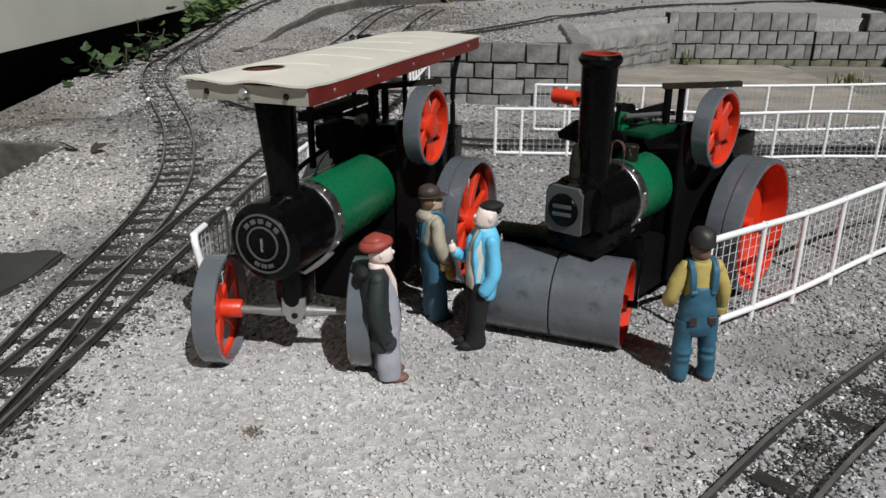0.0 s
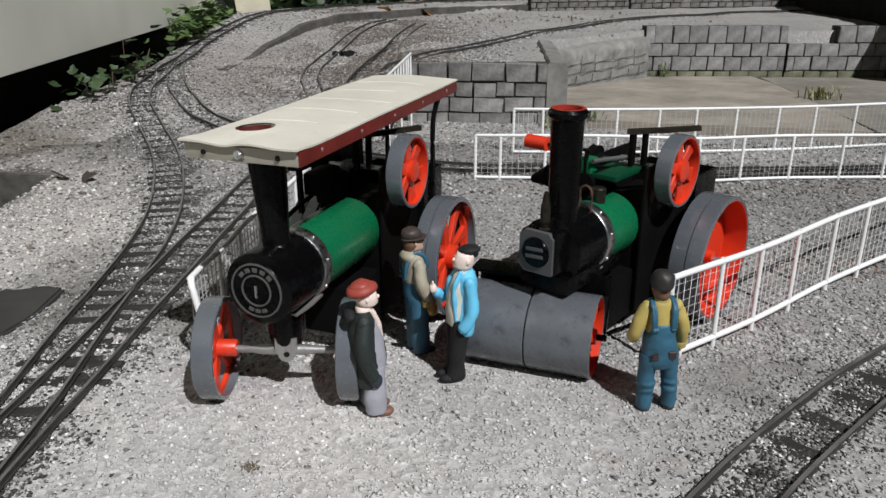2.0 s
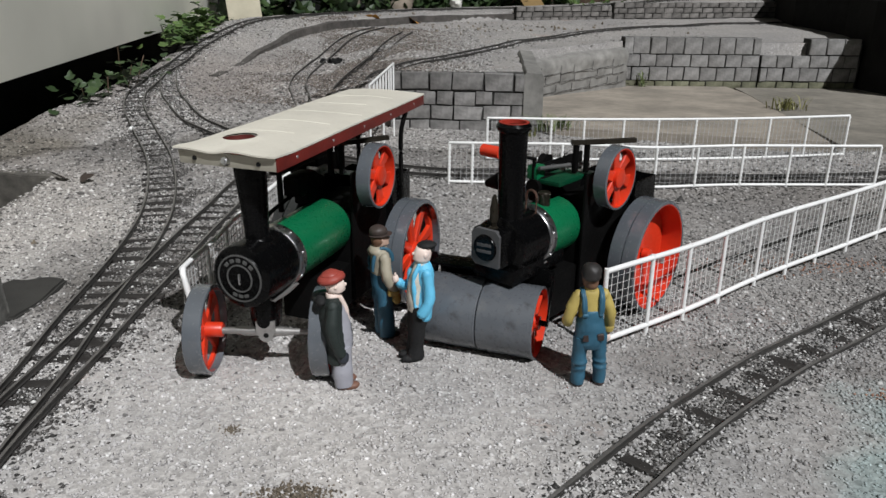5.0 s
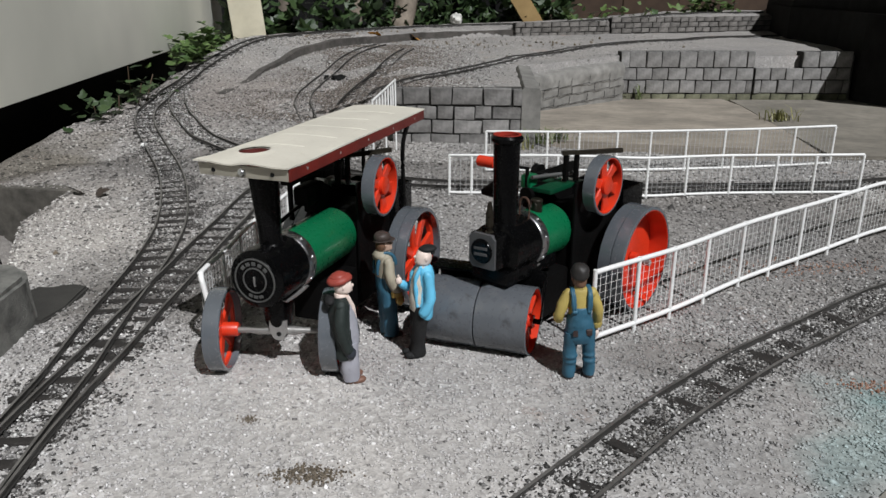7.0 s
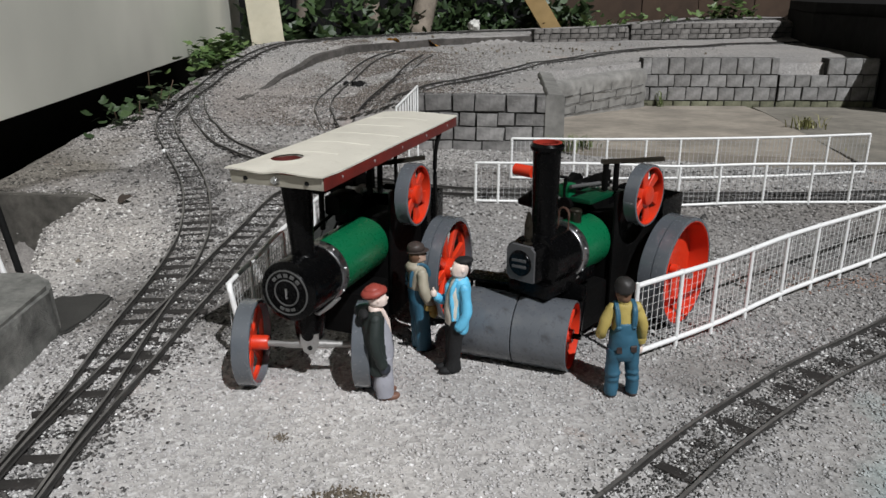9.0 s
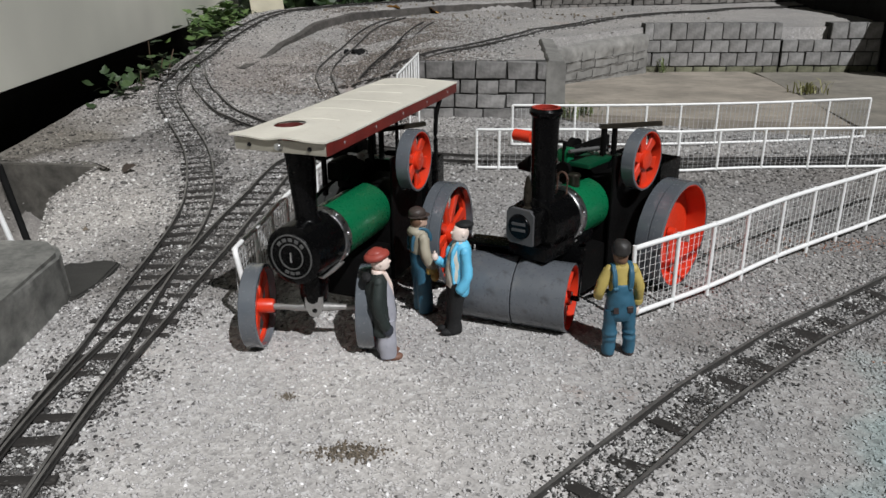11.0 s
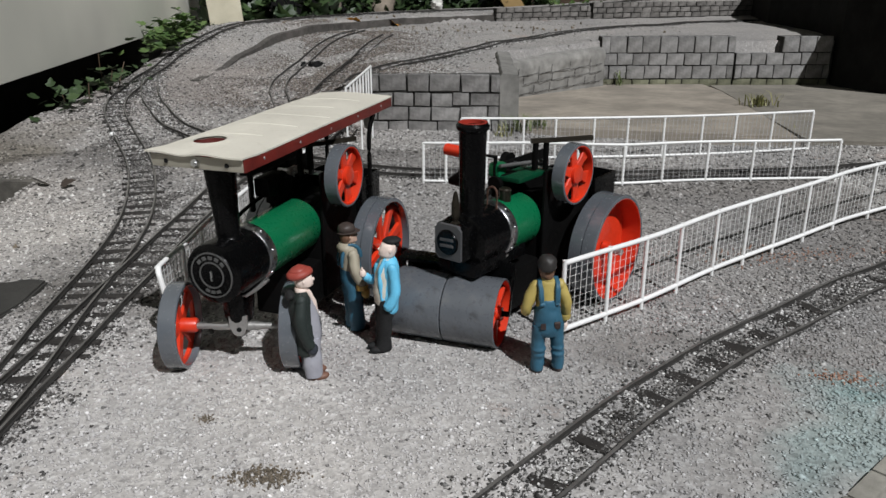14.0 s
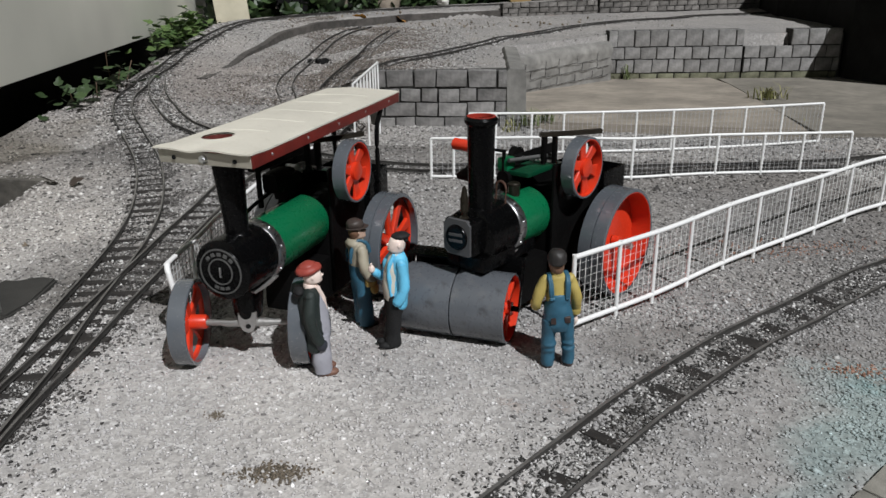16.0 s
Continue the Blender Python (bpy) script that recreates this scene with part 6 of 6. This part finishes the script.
def grass_tuft(x, y, spread, count, h, seed, label, z=None, mat=None):
    rng = random.Random(seed)
    t = thing("grass_tuft", label, "grass", Matrix.Translation((x, y, ground_z(x, y) if z is None else z)), "grass tufts")
    bm = bmesh.new()
    for k in range(count):
        a = Vector((rng.gauss(0, spread), rng.gauss(0, spread * 0.5), 0.0))
        d = rng.uniform(0, 6.28)
        l = h * rng.uniform(0.5, 1.2)
        out = Vector((math.cos(d), math.sin(d), 0))
        side = Vector((-out.y, out.x, 0)) * 0.0016
        p = [a, a + out * l * 0.25 + Vector((0, 0, l * 0.6)), a + out * l * 0.75 + Vector((0, 0, l * 0.75))]
        q = [bm.verts.new(v) for v in (p[0] - side, p[0] + side, p[1] + side * 0.8, p[1] - side * 0.8, p[2])]
        bm.faces.new(q[:4])
        bm.faces.new((q[3], q[2], q[4]))
    tagged(part("blade_clump", bm, mat or M_DRY, t, smooth=0), kind="stuff")


grass_tuft(0.305, 1.45, 0.022, 80, 0.036, 2, "dark green grass tuft at the return wall's foot", -0.026, M_GRASS)
grass_tuft(0.255, 1.43, 0.01, 16, 0.035, 7, "thin dry grass at the block wall")
grass_tuft(0.908, 1.76, 0.02, 64, 0.04, 3, "yellow-green grass tuft in the slab crack", -0.033)
grass_tuft(0.84, 1.42, 0.02, 10, 0.02, 4, "dry grass at the slab corner")
grass_tuft(0.69, 2.262, 0.007, 14, 0.062, 5, "green weed blades at the wall foot", -0.054, M_GRASS)


# ---- far garden: dark hedge, logs, boards ----
def backdrop_hedge():
    t = thing("ivy_hedge", "dark ivy bank behind the railway in deep shade", "hedge")
    rng = random.Random(21)
    bm = bmesh.new()
    for k in range(1500):
        s = rng.random()
        x = -0.75 + 1.5 * s
        y = 2.95 + 0.95 * sm(-0.6, 0.5, x) + rng.uniform(-0.02, 0.2)
        z = 0.03 + abs(rng.gauss(0, 0.10))
        leaf(bm, (x, y, z), rng.uniform(0.03, 0.065), rng.uniform(0, 6.28), rng.uniform(0.1, 1.3), rng.uniform(-0.6, 0.6))
    tagged(part("ivy_leaves", bm, M_IVY, t, smooth=0), kind="stuff")
    bm = bmesh.new()
    for k in range(160):
        x = 0.7 + rng.random() * 0.7
        leaf(bm, (x, 3.75 + rng.uniform(0, 0.12), 0.09 + abs(rng.gauss(0, 0.04))), rng.uniform(0.02, 0.045), rng.uniform(0, 6.28), rng.uniform(0.1, 1.2), rng.uniform(-0.6, 0.6))
    tagged(part("ivy_runner", bm, M_LEAF, t, smooth=0), kind="stuff")


backdrop_hedge()


def log(a, b, r, label):
    bm = bmesh.new()
    pts = curve_through([a, ((Vector(a) + Vector(b)) / 2 + Vector((0.02, 0, 0.01))), b], 0.03)
    sweep(bm, pts, ring_prof(r, 12))
    for v in bm.verts:
        v.co += v.co.normalized() * 0.012 * noise.noise(v.co * 12)
    single("log", bm, M_BARK, label, "log", group="old logs")


M_BARK = stone_material("weathered_bark", (0.11, 0.09, 0.07), (0.26, 0.22, 0.18), 18, 0.006, 0.15)
log((-0.30, 3.45, 0.05), (-0.36, 3.6, 0.7), 0.035, "weathered grey branch standing in the ivy")
log((-0.10, 3.4, 0.06), (-0.02, 3.62, 0.6), 0.05, "thick split log leaning among ivy")
log((-0.58, 3.3, 0.1), (-0.62, 3.45, 0.7), 0.03, "pale peeling branch in the hedge")

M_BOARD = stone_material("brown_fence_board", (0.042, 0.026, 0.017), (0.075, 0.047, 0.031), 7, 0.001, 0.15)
M_PLANK = stone_material("ochre_timber", (0.3, 0.2, 0.085), (0.42, 0.29, 0.13), 10, 0.001, 0)


def board_fence(name, label, a, b, z0, z1, mat, wide=0.14, gap=0.004):
    a, b = Vector((*a, 0)), Vector((*b, 0))
    d = b - a
    t = thing(name, label, "fence", Matrix.Translation(a) @ Matrix.Rotation(math.atan2(d.y, d.x), 4, "Z"), kind="structure")
    n = max(1, round(d.length / wide))
    w = d.length / n
    bm = bmesh.new()
    box(bm, (0, 0, 0), (w - gap, 0.02, z1 - z0), bev=0.003)
    me = to_mesh("board", bm, mat, 40)
    for k in range(n):
        ob = new("board", me)
        ob.parent = t
        ob.location = ((k + 0.5) * w, 0.003 * (k % 2), (z0 + z1) / 2)
    return t


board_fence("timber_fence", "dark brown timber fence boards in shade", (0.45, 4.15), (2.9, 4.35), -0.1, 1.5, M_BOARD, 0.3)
# near-black boards close the background behind the ivy
board_fence("timber_fence", "dark timber fence behind the ivy", (-1.6, 4.05), (0.45, 4.15), -0.1, 1.5, M_PITCH_SHADE, 0.2)
plank = bmesh.new()
box(plank, (0, 0, 0), (0.085, 0.035, 0.9), bev=0.004)
single("timber_plank", plank, M_PLANK, "ochre timber plank leaning against the fence", "plank", Matrix.Translation((0.33, 3.86, 0.44)) @ Matrix.Rotation(radians(-33), 4, "Y"))
M_CONC_PALE = stone_material("pale_flint", (0.4, 0.4, 0.38), (0.7, 0.69, 0.66), 40, 0.002, 0)
bm_s = bmesh.new()
ball(bm_s, (0, 0, 0), (0.028, 0.022, 0.024), u=20, v=14)
for v in bm_s.verts:
    v.co += v.co * (0.55 * noise.noise(v.co * 60) + 0.2 * noise.noise(v.co * 160))
single("white_stone", bm_s, M_CONC_PALE, "small pale stone among the ivy", "stone", Matrix.Translation((0.16, 3.5, 0.135)))


# ---- added dark block that throws the right-hand shadow, and unseen hedges against the sky ----
def shadow_block():
    t = thing("shadow_caster", "added dark block that throws the terrace shadow", "shed", kind="structure")
    # near-black wall put in where terrace and blocks only lie in shade
    bm = bmesh.new()
    plan = [(1.345, 2.245), (1.42, 2.55), (1.435, 2.98), (1.64, 3.71), (1.93, 4.2), (4.0, 4.2), (4.0, 1.0), (2.2, 1.0), (1.5, 1.82), (1.365, 2.03)]
    lo = [bm.verts.new((x, y, -0.3)) for x, y in plan]
    hi = [bm.verts.new((x, y, 0.2)) for x, y in plan]
    bm.faces.new(hi)
    bm.faces.new(lo)
    for k in range(len(plan)):
        bm.faces.new((lo[k], lo[(k + 1) % len(plan)], hi[(k + 1) % len(plan)], hi[k]))
    part("shade_wall", bm, M_PITCH_SHADE, t, smooth=0)
    # roof outline set back along the sun from the wanted shadow edge
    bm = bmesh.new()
    shadow_plan = [(1.478, 1.832), (1.378, 2.012), (1.375, 2.221), (1.433, 2.537), (1.446, 2.995), (1.646, 3.719), (1.92, 4.239), (4.15, 4.24), (4.15, 0.9), (1.985, 0.9)]
    lo = [bm.verts.new((x, y, 0.2)) for x, y in shadow_plan]
    hi = [bm.verts.new((x, y, 0.24)) for x, y in shadow_plan]
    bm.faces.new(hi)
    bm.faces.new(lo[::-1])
    for k in range(len(shadow_plan)):
        bm.faces.new((lo[k], lo[(k + 1) % len(shadow_plan)], hi[(k + 1) % len(shadow_plan)], hi[k]))
    part("shadow_roof", bm, M_PITCH_SHADE, t, "added roof outlined to throw the terrace shadow", smooth=0)


shadow_block()


def screen_hedge(label, a, b, h, thick=0.5):
    """An unseen clipped hedge, added to close the garden and hold back sky light."""
    a, b = Vector((*a, 0)), Vector((*b, 0))
    d = b - a
    bm = bmesh.new()
    n, k = int(d.length / 0.3), 8
    for side in (0, thick):
        rows = []
        for i in range(n + 1):
            p = a + d * i / n
            back = Vector((-d.y, d.x, 0)).normalized() * side
            rows.append([bm.verts.new(p + back + Vector((0.08 * noise.noise((i * 0.7, j * 0.6, side)), 0.08 * noise.noise((i * 0.7, j * 0.6, side + 5)), -0.4 + (h + 0.4) * j / k))) for j in range(k + 1)])
        for p, q in zip(rows, rows[1:]):
            for j in range(k):
                bm.faces.new((p[j], q[j], q[j + 1], p[j + 1]))
    bmesh.ops.bridge_loops(bm, edges=[e for e in bm.edges if len(e.link_faces) == 1])
    single("sky_screen_hedge", bm, M_HEDGE, label, "hedge", kind="structure")


M_HEDGE = stone_material("clipped_hedge", (0.015, 0.03, 0.01), (0.04, 0.07, 0.02), 30, 0.02, 0)
screen_hedge("added unseen hedge behind the camera, cutting sky light", (-3.2, -1.9), (4.2, -1.9), 1.8)
screen_hedge("added unseen hedge along the side, cutting sky light", (4.2, -1.9), (4.2, 5.2), 3.0)
screen_hedge("added unseen hedge behind the shed, cutting sky light", (-1.7, 5.2), (-1.7, -1.9), 2.6)
screen_hedge("added unseen hedge at the far end, cutting sky light", (4.2, 5.2), (-1.7, 5.2), 3.4)


# ---- litter on the gravel ----
def scatter(name, label, x, y, rx, ry, count, size, mat, seed, east=9.0):
    """A patch of loose bits, thinning out towards its rim; east: how far short of the pit's brink it ends."""
    rng = random.Random(seed)
    bm = bmesh.new()
    for k in range(count):
        px, py = x + rng.gauss(0, rx / 2), y + rng.gauss(0, ry / 2)
        s = size * rng.uniform(0.4, 1.3)
        if px > pit_edge(py) + east:
            continue
        m = Matrix.Translation((px, py, ground_z(px, py) + s * 0.3)) @ Euler((rng.uniform(0, 3), rng.uniform(0, 3), rng.uniform(0, 6))).to_matrix().to_4x4() @ Matrix.Diagonal((s * rng.uniform(0.6, 1.6), s * 0.7, s * 0.5, 1))
        bmesh.ops.create_icosphere(bm, subdivisions=1, radius=1, matrix=m)
    single(name, bm, mat, label, "debris", kind="stuff", smooth=0)


def flat_leaf(x, y, size, yaw, mat, label):
    bm = bmesh.new()
    leaf(bm, (0, 0, 0.004), size, 0, 0.35, 0.5)
    single("fallen_leaf", bm, mat, label, "leaf", pose(x, y, ground_z(x, y), 0, 0, yaw), "fallen leaves")


M_MOSS = leaf_material("dark_moss_bits", (0.05, 0.041, 0.03), (0.19, 0.155, 0.115))
M_CREEP = leaf_material("creeping_moss", (0.03, 0.036, 0.015), (0.09, 0.1, 0.045))
M_RUSTY = leaf_material("rusty_chips", (0.18, 0.08, 0.05), (0.36, 0.22, 0.16))
M_DEAD = leaf_material("dead_leaf", (0.03, 0.022, 0.018), (0.05, 0.036, 0.028))
M_ORANGE = leaf_material("orange_leaf", (0.5, 0.2, 0.02), (0.6, 0.3, 0.04))
scatter("moss_litter", "dark clump of moss crumbs on the gravel", -0.001, 0.279, 0.019, 0.0085, 620, 0.0011, M_MOSS, 1)
scatter("moss_litter", "small dark clump of crumbs on the gravel", -0.051, 0.343, 0.0065, 0.0045, 110, 0.0009, M_MOSS, 2)
scatter("rusty_chips", "rust-stained stone chips in the gravel", 0.395, 0.385, 0.022, 0.012, 130, 0.0014, M_RUSTY, 3)
scatter("rusty_chips", "rust-tinged stone chips along the fence", 0.47, 0.64, 0.12, 0.03, 320, 0.0014, M_RUSTY, 5)
scatter("leaf_litter", "heap of dead leaf litter by the concrete edging", -0.47, 0.755, 0.06, 0.1, 700, 0.004, M_DEAD, 6, -0.012)
scatter("dark_stone", "single dark pebble on the pale gravel", -0.344, 0.684, 0.004, 0.003, 5, 0.003, M_MOSS, 7)
flat_leaf(-0.42, 0.93, 0.024, 80, M_DEAD, "curled brown dead leaf on gravel")
flat_leaf(-0.402, 0.928, 0.02, -75, M_DEAD, "small curled brown dead leaf on gravel")
flat_leaf(0.0, 2.86, 0.06, 40, M_ORANGE, "fallen orange leaf on the far bank")
flat_leaf(-0.13, 2.78, 0.05, 100, M_ORANGE, "fallen orange-brown leaf on the far bank")
scatter("mossy_crack", "dark green moss along a crack in the grey slab", 0.95, 1.556, 0.07, 0.012, 130, 0.004, M_CREEP, 21)
scatter("twig_litter", "dark twigs and crumbs on the far terrace", 0.1, 2.72, 0.5, 0.3, 110, 0.006, M_MOSS, 8)
scatter("charred_bits", "black charred bits beside the old siding", -0.215, 2.06, 0.05, 0.03, 30, 0.008, M_PITCH_SHADE, 9)


pebble = bmesh.new()
ball(pebble, (0, 0, 0.003), (0.0048, 0.004, 0.0038), u=10, v=8)
single("white_pebble", pebble, M_WHITE, "single bright white pebble beside the track", "stone", pose(-0.4275, 1.188, ground_z(-0.4275, 1.188) + 0.001, 0, 0, 20))


M_WEATHERED = stone_material("grey_weathered_timber", (0.22, 0.21, 0.185), (0.34, 0.325, 0.29), 70, 0.001, 0.1)


def timber_edging():
    t = thing("timber_edging", "grey weathered upright timber boards edging the gravel", "edging", pose(0.316, 0.235, -0.013, 0, 0, 39.5))
    for k in range(5):
        bm = bmesh.new()
        box(bm, (0.004 + k * 0.035, 0, -0.025), (0.0334, 0.012, 0.08), bev=0.0012)
        part("board", bm, M_WEATHERED, t)


timber_edging()
